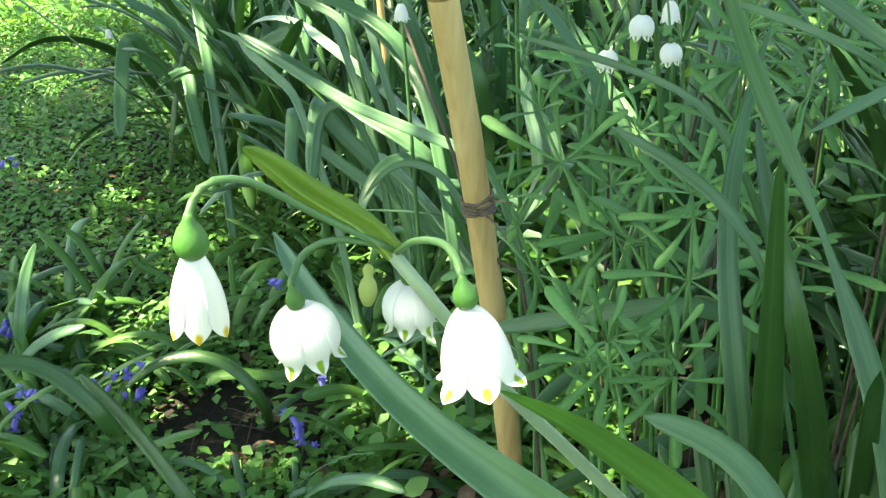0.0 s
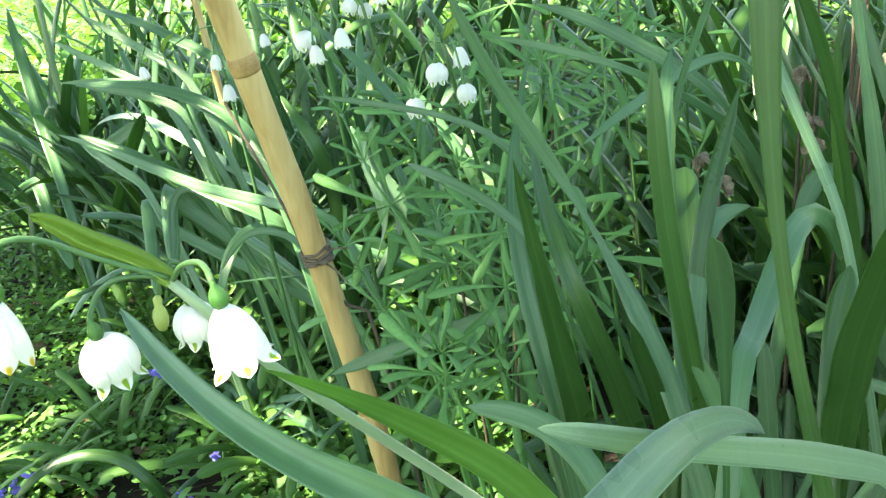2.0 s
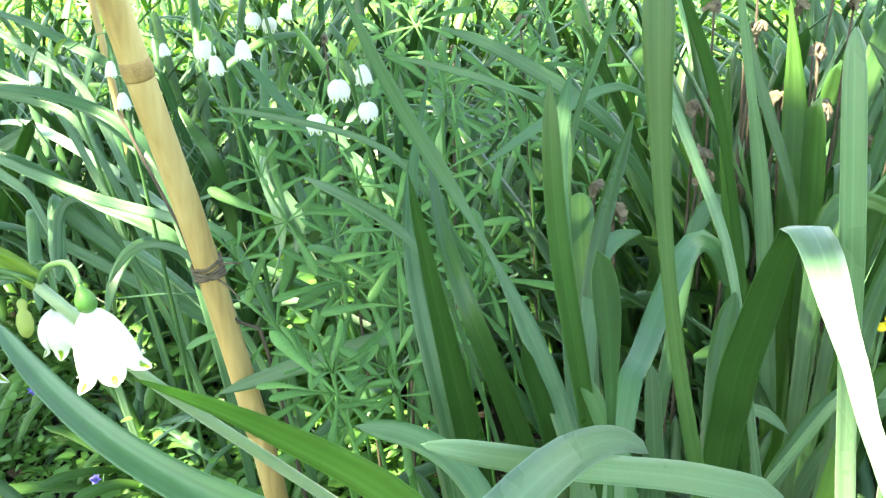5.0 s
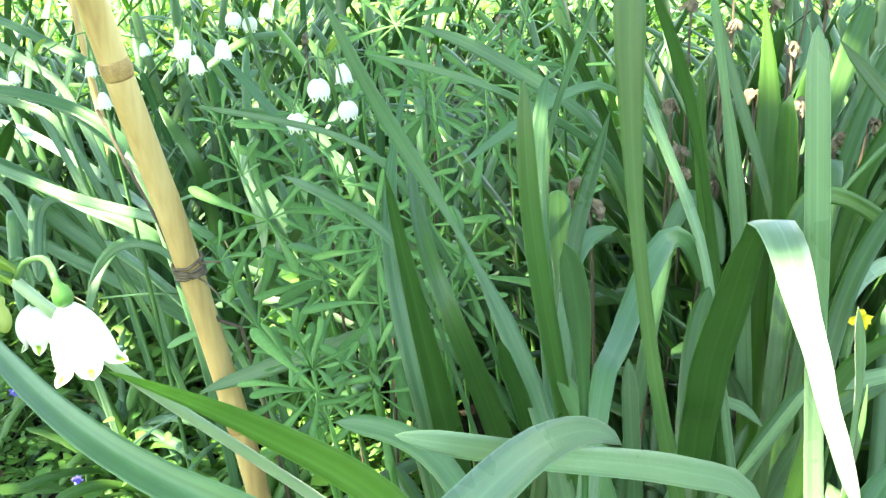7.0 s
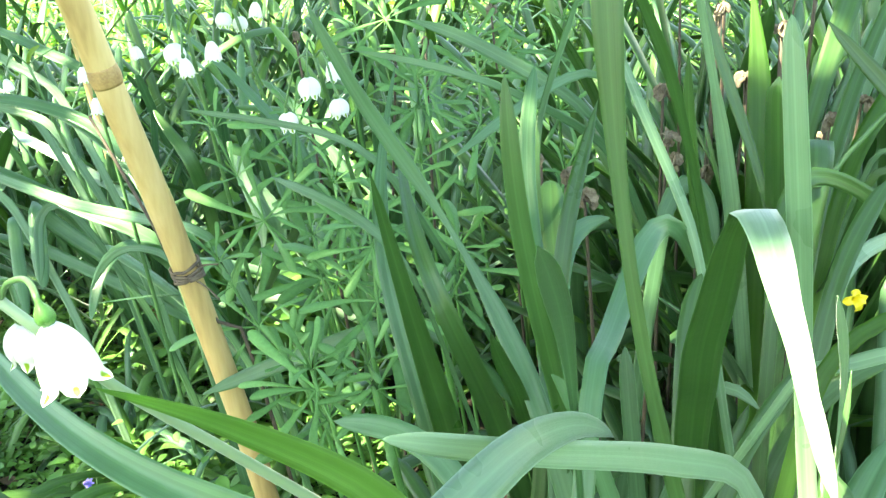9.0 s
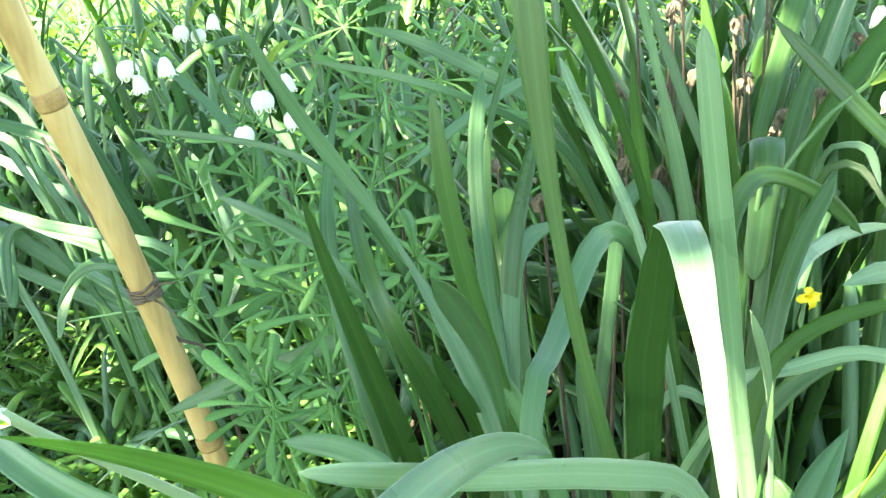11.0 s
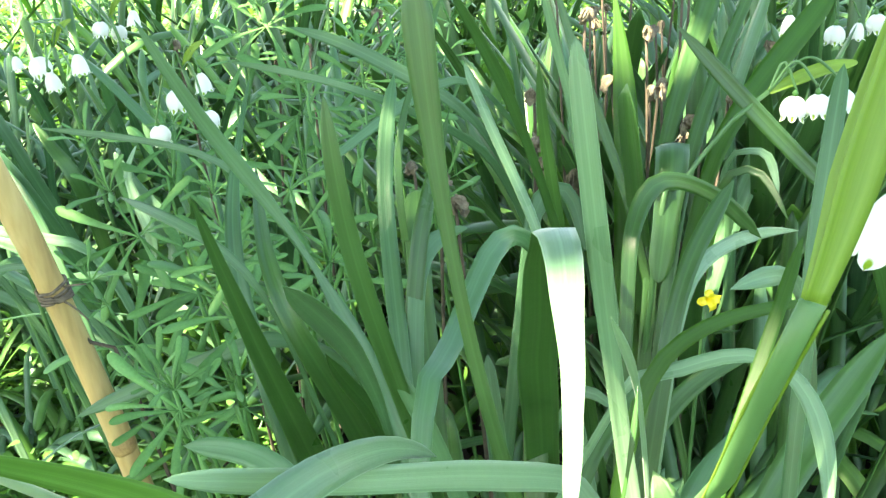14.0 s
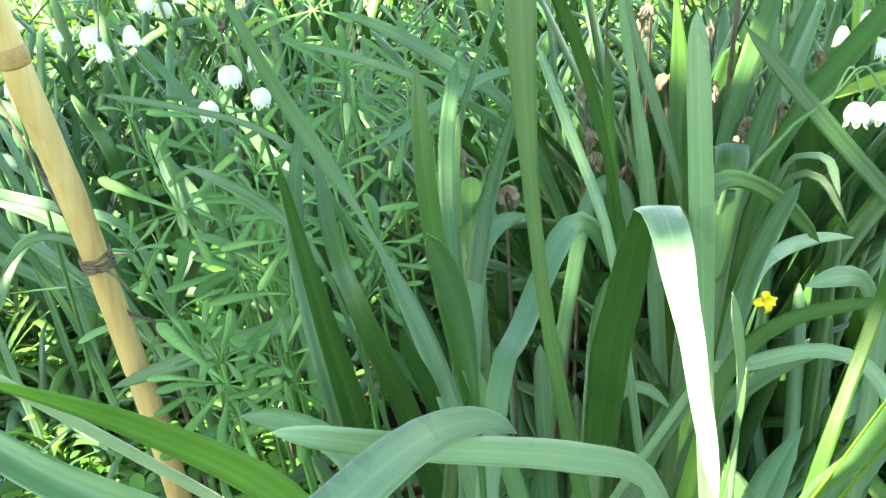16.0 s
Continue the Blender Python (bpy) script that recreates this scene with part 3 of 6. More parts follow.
def near_plant():
    p = thing("snowflake_plant", (0.205, 0.32, 0.0), "summer snowflake with white hanging bells and broad leaves", "flower", "snowflakes")
    o = np.array(p.location)
    umbel = (-0.012, 0.207, 0.679)
    scape = [(0.225, 0.33, 0.0), (0.20, 0.30, 0.28), (0.155, 0.278, 0.43)] + [(0.099, 0.265, 0.510), (0.074, 0.260, 0.543), (0.058, 0.250, 0.567), (0.039, 0.240, 0.594), (0.023, 0.228, 0.619), (0.011, 0.214, 0.642), (0.001, 0.207, 0.661)] + [umbel]
    part("scape", tube([tuple(np.array(q) - o) for q in scape], [0.0036, 0.0035, 0.0032, 0.0027, 0.0019], STALK_PALE, 60, 12, 0.8), p, "stout flattened pale green flower stem")
    spathe = [(-0.011, 0.207, 0.679), (-0.019, 0.209, 0.686), (-0.033, 0.210, 0.695), (-0.042, 0.209, 0.703), (-0.047, 0.209, 0.706)]
    for face, tw in (((0.3, -0.5, 0.8), 12), ((0.5, -0.6, -0.5), -8)):
        part("spathe", blade([tuple(np.array(q) - o) for q in spathe], 0.0062, SPATHE_GREEN, face=face, twist=(tw, 0), gutter=0.5, tip=0.45, base=0.8, thick=0.0005, smooth=0.0), p, "folded yellow-green sheath")
    hang_flower(p, (-0.053, 0.178, 0.693), (-0.05, 0.12, -1), 0.0206, "long", [(-0.012, 0.207, 0.680), (-0.030, 0.204, 0.691), (-0.042, 0.194, 0.703), (-0.049, 0.188, 0.706), (-0.052, 0.184, 0.705)], 0.3, 0.95, 0.80)
    hang_flower(p, (-0.036, 0.203, 0.666), (0.16, 0.05, -1), 0.0173, "round", [(-0.012, 0.207, 0.680), (-0.019, 0.207, 0.682), (-0.027, 0.208, 0.682), (-0.034, 0.209, 0.678), (-0.037, 0.206, 0.673)], 0.2, 1.0, 0.62)
    hang_flower(p, (-0.008, 0.212, 0.668), (0.02, 0.05, -1), 0.0144, "round", [(-0.012, 0.207, 0.680), (-0.012, 0.211, 0.683), (-0.010, 0.214, 0.682), (-0.009, 0.215, 0.678)], 0.7, 0.98, 0.66)
    hang_flower(p, (0.006, 0.175, 0.682), (0.17, -0.05, -1), 0.0196, "open", [(-0.011, 0.207, 0.679), (-0.006, 0.197, 0.687), (-0.000, 0.188, 0.691), (0.003, 0.182, 0.691)], 0.45, 1.0, 0.62)
    bud_at = (-0.019, 0.217, 0.667)
    bud = lathe([(0.04, -1.0), (0.16, -0.92), (0.26, -0.7), (0.29, -0.45), (0.24, -0.18), (0.13, 0.02), (0.16, 0.14), (0.17, 0.26), (0.12, 0.36), (0.05, 0.42)], BUD_PALE, 12, "bud")
    part("bud", bud, p, "closed pale yellow-green bud", aim(tuple(np.array(bud_at) - o), (0.05, 0, 1), 0, 0.0090))
    part("pedicel", tube([tuple(np.array(q) - o) for q in [(-0.012, 0.207, 0.679), (-0.016, 0.212, 0.677), (-0.018, 0.218, 0.671), (-0.019, 0.219, 0.669)]], [0.0008, 0.0008], STALK_GREEN, 10, 8), p, "thin arched green flower stalk")
    # broad blue-green leaf
    own(p, [(0.200, 0.250, 0.000), (0.161, 0.281, 0.283), (0.093, 0.312, 0.462), (0.067, 0.320, 0.477), (0.043, 0.328, 0.490), (0.022, 0.334, 0.503), (0.002, 0.341, 0.516), (-0.018, 0.362, 0.520), (-0.037, 0.392, 0.523), (-0.054, 0.417, 0.526), (-0.068, 0.442, 0.530), (-0.089, 0.481, 0.537), (-0.103, 0.511, 0.544)], (17.0, 20.2, 21.3, 21.7, 21.6, 20.9, 18.5, 17.4, 16.4, 15.1, 14.3, 10.3, 1.8), BLUE_GREEN, face=(0.2, -0.85, 0.48), tip=0.02, gutter=0.5, keel=0.7, ring=9)
    # fresh green leaf
    own(p, [(0.249, 0.277, 0.000), (0.186, 0.269, 0.312), (0.111, 0.259, 0.529), (0.093, 0.257, 0.549), (0.074, 0.250, 0.571), (0.051, 0.232, 0.601), (0.036, 0.212, 0.625), (0.023, 0.192, 0.644), (0.013, 0.174, 0.661)], (12.2, 14.4, 15.2, 14.7, 12.6, 9.3, 6.0, 3.3, 0.6), FRESH_GREEN, face=(0.1, -0.86, 0.49), tip=0.02, gutter=0.3, twist=(-15, 10))
    return p


near_plant()


def right_clump():
    p = thing("strap_leaf_clump", (0.25, 0.36, 0.0), "dense clump of broad arching blue-green strap leaves", "plant", "clumps")
    # tall leaf that narrows towards its foot
    own(p, [(0.316, 0.155, 0.000), (0.272, 0.210, 0.302), (0.237, 0.254, 0.525), (0.233, 0.259, 0.547), (0.230, 0.264, 0.574), (0.228, 0.270, 0.600), (0.227, 0.275, 0.626), (0.226, 0.278, 0.638), (0.225, 0.281, 0.663), (0.225, 0.284, 0.688), (0.224, 0.287, 0.711), (0.225, 0.289, 0.734), (0.225, 0.290, 0.747)], (6.3, 7.5, 7.9, 7.0, 6.7, 6.6, 6.5, 6.7, 8.1, 10.4, 12.6, 14.2, 14.6), MID_GREEN, face=(-0.39, -0.87, 0.3), tip=0.03, gutter=0.25)
    # spoon-shaped leaf with a curled edge
    own(p, [(0.240, 0.338, 0.000), (0.207, 0.276, 0.343), (0.174, 0.214, 0.590), (0.166, 0.200, 0.622), (0.158, 0.183, 0.647), (0.150, 0.170, 0.664), (0.141, 0.153, 0.679), (0.134, 0.140, 0.691), (0.131, 0.135, 0.696)], (2.4, 2.9, 3.0, 5.2, 7.4, 8.6, 7.9, 5.6, 1.1), BLUE_GREEN, face=(-0.28, -0.87, 0.41), tip=0.03, gutter=0.3)
    # upright leaf with a blunt point
    own(p, [(0.314, 0.398, 0.000), (0.257, 0.355, 0.302), (0.211, 0.321, 0.525), (0.205, 0.316, 0.552), (0.196, 0.309, 0.588), (0.189, 0.303, 0.621), (0.186, 0.303, 0.635), (0.185, 0.305, 0.649), (0.185, 0.306, 0.661), (0.185, 0.307, 0.674), (0.185, 0.308, 0.687), (0.186, 0.309, 0.699), (0.186, 0.310, 0.702)], (7.1, 8.4, 8.9, 10.0, 10.4, 10.2, 9.8, 9.4, 9.1, 8.3, 6.7, 4.7, 1.0), MID_GREEN, face=(-0.28, -0.91, 0.3), tip=0.03, gutter=0.3)
    # bluish leaf behind it
    own(p, [(0.185, 0.231, 0.000), (0.201, 0.288, 0.313), (0.223, 0.366, 0.522), (0.230, 0.391, 0.545), (0.238, 0.419, 0.569), (0.242, 0.433, 0.582), (0.247, 0.455, 0.600), (0.256, 0.475, 0.619), (0.265, 0.494, 0.636), (0.275, 0.509, 0.651), (0.282, 0.519, 0.660)], (8.2, 9.8, 10.3, 10.9, 10.9, 10.4, 10.3, 10.5, 10.0, 7.9, 1.5), BLUE_GREEN, face=(-0.31, -0.91, 0.28), tip=0.03)
    # long leaf leaning far over, twisted once
    own(p, [(0.256, 0.214, 0.000), (0.234, 0.275, 0.302), (0.209, 0.346, 0.510), (0.206, 0.355, 0.521), (0.203, 0.367, 0.537), (0.199, 0.380, 0.553), (0.193, 0.394, 0.569), (0.190, 0.403, 0.583), (0.185, 0.410, 0.597), (0.178, 0.416, 0.608), (0.172, 0.420, 0.621), (0.163, 0.422, 0.635), (0.153, 0.425, 0.652), (0.143, 0.424, 0.669), (0.136, 0.424, 0.682), (0.129, 0.424, 0.701), (0.123, 0.425, 0.716), (0.119, 0.426, 0.729)], (10.0, 11.9, 12.5, 12.6, 12.4, 11.2, 7.1, 3.9, 3.2, 4.9, 7.8, 9.3, 9.2, 8.4, 7.6, 6.6, 5.1, 1.5), BLUE_GREEN, face=(-0.16, -0.95, 0.26), tip=0.03, gutter=0.25, steps=60)
    # dark pointed leaf
    own(p, [(0.238, 0.512, 0.000), (0.201, 0.445, 0.263), (0.170, 0.389, 0.455), (0.163, 0.376, 0.490), (0.155, 0.365, 0.518), (0.149, 0.355, 0.546), (0.142, 0.343, 0.576), (0.137, 0.336, 0.598), (0.132, 0.330, 0.619), (0.129, 0.325, 0.636), (0.126, 0.320, 0.653), (0.123, 0.316, 0.666)], (14.3, 17.0, 17.8, 17.0, 15.0, 13.2, 10.9, 8.9, 7.2, 5.7, 4.1, 0.7), MID_GREEN, face=(-0.14, -0.91, 0.38), tip=0.03, gutter=0.4, keel=0.7)
    # slender bluish leaf
    own(p, [(0.199, 0.261, 0.000), (0.174, 0.331, 0.294), (0.152, 0.393, 0.507), (0.148, 0.406, 0.535), (0.145, 0.414, 0.554), (0.145, 0.426, 0.574), (0.147, 0.442, 0.593), (0.152, 0.456, 0.613), (0.160, 0.472, 0.629), (0.168, 0.487, 0.643), (0.176, 0.503, 0.657), (0.185, 0.519, 0.672)], (10.1, 11.9, 12.6, 11.9, 11.2, 10.6, 10.1, 8.9, 5.9, 4.3, 2.9, 1.1), BLUE_GREEN, face=(-0.16, -0.95, 0.27), tip=0.03, gutter=0.3)
    # keeled leaf with a pale margin
    own(p, [(0.309, 0.498, 0.000), (0.252, 0.448, 0.268), (0.203, 0.406, 0.462), (0.189, 0.394, 0.500), (0.177, 0.382, 0.534), (0.167, 0.374, 0.561), (0.160, 0.374, 0.579), (0.162, 0.402, 0.588), (0.164, 0.428, 0.596), (0.168, 0.454, 0.605), (0.174, 0.482, 0.614), (0.177, 0.498, 0.620)], (13.1, 15.5, 16.4, 15.5, 13.9, 12.1, 11.0, 10.5, 9.0, 6.9, 4.3, 1.1), MID_GREEN, face=(-0.17, -0.92, 0.35), tip=0.03, gutter=0.5, keel=0.8)
    # short leaf
    own(p, [(0.282, 0.472, 0.000), (0.245, 0.417, 0.295), (0.204, 0.356, 0.500), (0.185, 0.328, 0.540), (0.173, 0.307, 0.571), (0.168, 0.297, 0.585)], (8.4, 10.0, 10.5, 9.1, 6.8, 1.6), MID_GREEN, face=(-0.23, -0.85, 0.48), tip=0.05)
    # short pointed leaf
    own(p, [(0.331, 0.227, 0.000), (0.271, 0.272, 0.299), (0.219, 0.311, 0.517), (0.215, 0.314, 0.530), (0.211, 0.317, 0.540), (0.206, 0.320, 0.553), (0.201, 0.323, 0.564)], (8.0, 9.5, 10.0, 9.6, 8.7, 6.3, 1.4), BLUE_GREEN, face=(-0.29, -0.81, 0.51), tip=0.05)
    # short round-ended leaf
    own(p, [(0.270, 0.276, 0.000), (0.279, 0.337, 0.260), (0.286, 0.386, 0.452), (0.287, 0.394, 0.480), (0.288, 0.399, 0.494), (0.289, 0.400, 0.499)], (8.6, 10.2, 10.8, 10.4, 9.3, 5.0), BLUE_GREEN, face=(-0.37, -0.79, 0.49), tip=0.05)
    # grey arching leaf
    own(p, [(0.145, 0.184, 0.000), (0.155, 0.197, 0.360), (0.200, 0.256, 0.565), (0.219, 0.282, 0.570), (0.241, 0.310, 0.577), (0.259, 0.328, 0.589), (0.276, 0.345, 0.598), (0.292, 0.356, 0.600), (0.304, 0.362, 0.589), (0.316, 0.370, 0.571), (0.324, 0.379, 0.554)], (8.0, 9.5, 10.0, 11.2, 11.9, 12.6, 13.3, 11.8, 9.5, 8.5, 6.8), BLUE_GREEN, face=(-0.43, -0.83, 0.36), tip=0.04, gutter=0.2, smooth=0.02)
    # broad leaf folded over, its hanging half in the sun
    # lower skin, seen where the leaf hangs, coloured paler to carry the sun's white
    own(p, [(0.340, 0.426, 0.000), (0.307, 0.361, 0.290), (0.278, 0.301, 0.499), (0.270, 0.284, 0.534), (0.262, 0.268, 0.569), (0.257, 0.252, 0.598), (0.249, 0.233, 0.626), (0.243, 0.219, 0.647), (0.241, 0.209, 0.660), (0.242, 0.213, 0.662), (0.244, 0.211, 0.665), (0.244, 0.206, 0.665), (0.242, 0.202, 0.664), (0.238, 0.189, 0.661), (0.230, 0.172, 0.656), (0.223, 0.157, 0.651), (0.216, 0.142, 0.648), (0.210, 0.130, 0.646), (0.204, 0.120, 0.643), (0.198, 0.108, 0.643), (0.191, 0.096, 0.643), (0.183, 0.082, 0.643), (0.179, 0.075, 0.644)], (14.9, 17.7, 18.6, 19.2, 19.5, 18.4, 16.1, 13.4, 10.4, 11.8, 13.4, 14.4, 14.7, 13.8, 12.0, 9.5, 7.8, 7.0, 6.0, 5.6, 4.8, 3.7, 2.3), MID_GREEN, side=(0.93, -0.33, 0.12), tip=0.03, steps=80, smooth=0.012, gutter=0.15, under=WAXY_LIT_GREEN)
    # broad upright leaf with a round end
    own(p, [(0.344, 0.208, 0.000), (0.303, 0.203, 0.315), (0.270, 0.199, 0.548), (0.265, 0.198, 0.576), (0.262, 0.197, 0.603), (0.260, 0.196, 0.625), (0.256, 0.196, 0.651), (0.256, 0.198, 0.672), (0.255, 0.201, 0.692), (0.254, 0.203, 0.712), (0.254, 0.204, 0.723), (0.254, 0.205, 0.730), (0.254, 0.206, 0.732)], (6.1, 7.3, 7.7, 7.2, 7.2, 8.1, 9.0, 8.9, 8.5, 8.2, 7.2, 5.4, 2.3), WAXY_LIT_GREEN, face=(-0.54, -0.79, 0.27), tip=0.02, gutter=0.35)
    # sky sheen on the next two leaves is partly in their pale colour
    # low leaf lying across the clump
    own(p, [(0.399, 0.294, 0.000), (0.344, 0.270, 0.308), (0.270, 0.238, 0.512), (0.248, 0.229, 0.531), (0.219, 0.216, 0.553), (0.199, 0.207, 0.566), (0.177, 0.197, 0.579), (0.150, 0.186, 0.594), (0.125, 0.179, 0.607), (0.114, 0.176, 0.613), (0.103, 0.173, 0.620), (0.094, 0.170, 0.625), (0.091, 0.170, 0.626)], (8.4, 10.0, 10.5, 12.5, 12.8, 12.0, 10.9, 9.9, 8.9, 8.4, 7.1, 4.3, 1.4), WAXY_LIT_GREEN, face=(-0.18, -0.8, 0.57), tip=0.02, gutter=0.15, smooth=0.03)
    # broad leaf arching over the low one
    own(p, [(0.060, 0.130, 0.000), (0.042, 0.090, 0.395), (0.079, 0.109, 0.619), (0.087, 0.118, 0.621), (0.097, 0.128, 0.623), (0.107, 0.138, 0.621), (0.122, 0.153, 0.618), (0.136, 0.167, 0.614), (0.153, 0.183, 0.605), (0.169, 0.198, 0.595), (0.183, 0.209, 0.582), (0.193, 0.219, 0.569)], (10.2, 12.1, 12.7, 13.6, 14.1, 14.6, 14.4, 13.5, 12.0, 9.5, 6.1, 0.9), WAXY_LIT_GREEN, face=(-0.26, -0.79, 0.56), tip=0.02, gutter=0.12, smooth=0.02)
    # pale leaf arching to the goosegrass
    own(p, [(0.275, 0.320, 0.000), (0.214, 0.361, 0.331), (0.159, 0.397, 0.571), (0.154, 0.401, 0.586), (0.147, 0.404, 0.597), (0.140, 0.407, 0.607), (0.131, 0.409, 0.614), (0.124, 0.422, 0.616), (0.114, 0.440, 0.618), (0.104, 0.459, 0.619), (0.092, 0.481, 0.621)], (2.3, 2.7, 2.9, 4.1, 5.0, 5.6, 6.2, 6.7, 6.5, 5.7, 1.4), BLUE_GREEN, face=(-0.1, -0.94, 0.32), tip=0.03)
    # thin leaf over the goosegrass
    own(p, [(0.360, 0.660, 0.000), (0.273, 0.557, 0.371), (0.174, 0.543, 0.603), (0.160, 0.554, 0.612), (0.143, 0.566, 0.620), (0.129, 0.575, 0.625), (0.115, 0.584, 0.629), (0.092, 0.597, 0.632), (0.069, 0.609, 0.635), (0.046, 0.622, 0.639)], (4.4, 5.2, 5.5, 5.2, 4.8, 4.8, 4.8, 5.3, 4.5, 1.2), BLUE_GREEN, face=(-0.07, -0.97, 0.23), tip=0.03)
    # thin leaf reaching sideways
    own(p, [(0.550, 0.700, 0.000), (0.494, 0.690, 0.325), (0.415, 0.669, 0.538), (0.395, 0.662, 0.554), (0.363, 0.652, 0.577), (0.333, 0.643, 0.599), (0.296, 0.631, 0.622), (0.274, 0.643, 0.632), (0.248, 0.669, 0.639), (0.225, 0.691, 0.644), (0.196, 0.718, 0.649)], (6.6, 7.8, 8.2, 8.1, 7.8, 7.1, 5.9, 6.4, 6.5, 5.7, 1.9), BLUE_GREEN, face=(-0.27, -0.94, 0.2), tip=0.03)
    # greyish leaf reaching sideways
    own(p, [(0.600, 0.850, 0.000), (0.522, 0.773, 0.332), (0.435, 0.760, 0.550), (0.406, 0.778, 0.575), (0.381, 0.791, 0.592), (0.356, 0.806, 0.611), (0.332, 0.819, 0.628), (0.306, 0.832, 0.643), (0.276, 0.844, 0.651)], (9.0, 10.7, 11.3, 12.4, 14.1, 14.7, 13.5, 11.3, 2.3), BLUE_GREEN, face=(-0.28, -0.95, 0.17), tip=0.03)
    # grey leaf arching back
    own(p, [(0.620, 0.800, 0.000), (0.513, 0.686, 0.411), (0.376, 0.606, 0.631), (0.354, 0.601, 0.631), (0.326, 0.592, 0.627), (0.304, 0.583, 0.622), (0.270, 0.567, 0.610), (0.244, 0.553, 0.601), (0.224, 0.543, 0.594)], (3.6, 4.3, 4.5, 7.2, 8.8, 8.6, 8.0, 6.6, 2.4), BLUE_GREEN, face=(-0.29, -0.92, 0.25), tip=0.05)
    # dark upright blade
    own(p, [(0.360, 0.500, 0.000), (0.281, 0.470, 0.359), (0.267, 0.491, 0.604), (0.280, 0.508, 0.628), (0.289, 0.515, 0.640), (0.303, 0.529, 0.659), (0.317, 0.542, 0.680), (0.329, 0.551, 0.694), (0.336, 0.558, 0.704)], (4.3, 5.1, 5.3, 4.6, 4.7, 5.1, 4.8, 4.4, 2.0), MID_GREEN, face=(-0.37, -0.92, 0.16), tip=0.05)
    # leaf rising behind the grey arch
    own(p, [(0.150, 0.297, 0.000), (0.194, 0.342, 0.342), (0.248, 0.397, 0.580), (0.254, 0.404, 0.592), (0.262, 0.412, 0.605), (0.271, 0.420, 0.620), (0.280, 0.428, 0.634), (0.290, 0.437, 0.651)], (8.2, 9.7, 10.3, 10.3, 9.7, 8.4, 6.5, 1.0), MID_GREEN, face=(-0.36, -0.88, 0.3), tip=0.05)
    # broad blunt leaf
    own(p, [(0.224, 0.315, 0.000), (0.241, 0.369, 0.320), (0.265, 0.449, 0.527), (0.271, 0.470, 0.542), (0.279, 0.493, 0.558), (0.285, 0.513, 0.571), (0.290, 0.518, 0.575)], (11.4, 13.5, 14.2, 16.1, 18.5, 18.5, 16.2), MID_GREEN, face=(-0.32, -0.88, 0.35), tip=0.03)
    # short grey arch
    own(p, [(0.173, 0.270, 0.000), (0.201, 0.317, 0.342), (0.243, 0.391, 0.562), (0.253, 0.407, 0.574), (0.264, 0.419, 0.583), (0.276, 0.425, 0.586), (0.288, 0.427, 0.582), (0.293, 0.428, 0.576)], (7.9, 9.4, 9.9, 10.8, 11.7, 10.5, 7.8, 5.0), BLUE_GREEN, face=(-0.36, -0.87, 0.35), tip=0.06)
    # grey leaf folded over at its top
    own(p, [(0.252, 0.418, 0.000), (0.312, 0.459, 0.306), (0.367, 0.497, 0.526), (0.375, 0.502, 0.543), (0.384, 0.506, 0.558), (0.395, 0.505, 0.564), (0.403, 0.500, 0.557), (0.406, 0.493, 0.540), (0.405, 0.486, 0.525), (0.405, 0.482, 0.513)], (8.6, 10.3, 10.8, 11.6, 14.1, 14.1, 11.6, 10.4, 10.0, 9.1), BLUE_GREEN, face=(-0.48, -0.82, 0.33), tip=0.06, smooth=0.02)
    # narrow pale sunlit leaf
    own(p, [(0.324, 0.214, 0.000), (0.318, 0.284, 0.335), (0.312, 0.354, 0.576), (0.312, 0.360, 0.588), (0.309, 0.368, 0.603), (0.306, 0.377, 0.618), (0.302, 0.386, 0.633), (0.298, 0.395, 0.648), (0.296, 0.406, 0.666), (0.294, 0.412, 0.677), (0.293, 0.415, 0.683)], (4.1, 4.8, 5.1, 5.7, 6.1, 6.1, 6.1, 6.1, 5.5, 4.8, 2.6), WAXY_LIT_GREEN, face=(-0.43, -0.87, 0.26), tip=0.02)
    # tall narrow leaf
    own(p, [(0.447, 0.486, 0.000), (0.395, 0.441, 0.332), (0.341, 0.394, 0.568), (0.329, 0.383, 0.595), (0.314, 0.370, 0.628), (0.305, 0.361, 0.651), (0.295, 0.353, 0.672), (0.285, 0.345, 0.692), (0.273, 0.338, 0.710), (0.261, 0.331, 0.727), (0.254, 0.327, 0.738)], (5.0, 5.9, 6.2, 5.6, 5.4, 5.5, 6.4, 6.8, 6.0, 4.7, 3.6), MID_GREEN, face=(-0.45, -0.87, 0.2), tip=0.03, gutter=0.35)
    # short upright leaf behind
    own(p, [(0.435, 0.467, 0.000), (0.394, 0.454, 0.340), (0.361, 0.444, 0.590), (0.356, 0.443, 0.618), (0.353, 0.442, 0.641), (0.352, 0.440, 0.659), (0.352, 0.439, 0.673)], (6.5, 7.8, 8.2, 8.0, 6.8, 4.9, 1.4), MID_GREEN, face=(-0.47, -0.85, 0.24), tip=0.05)
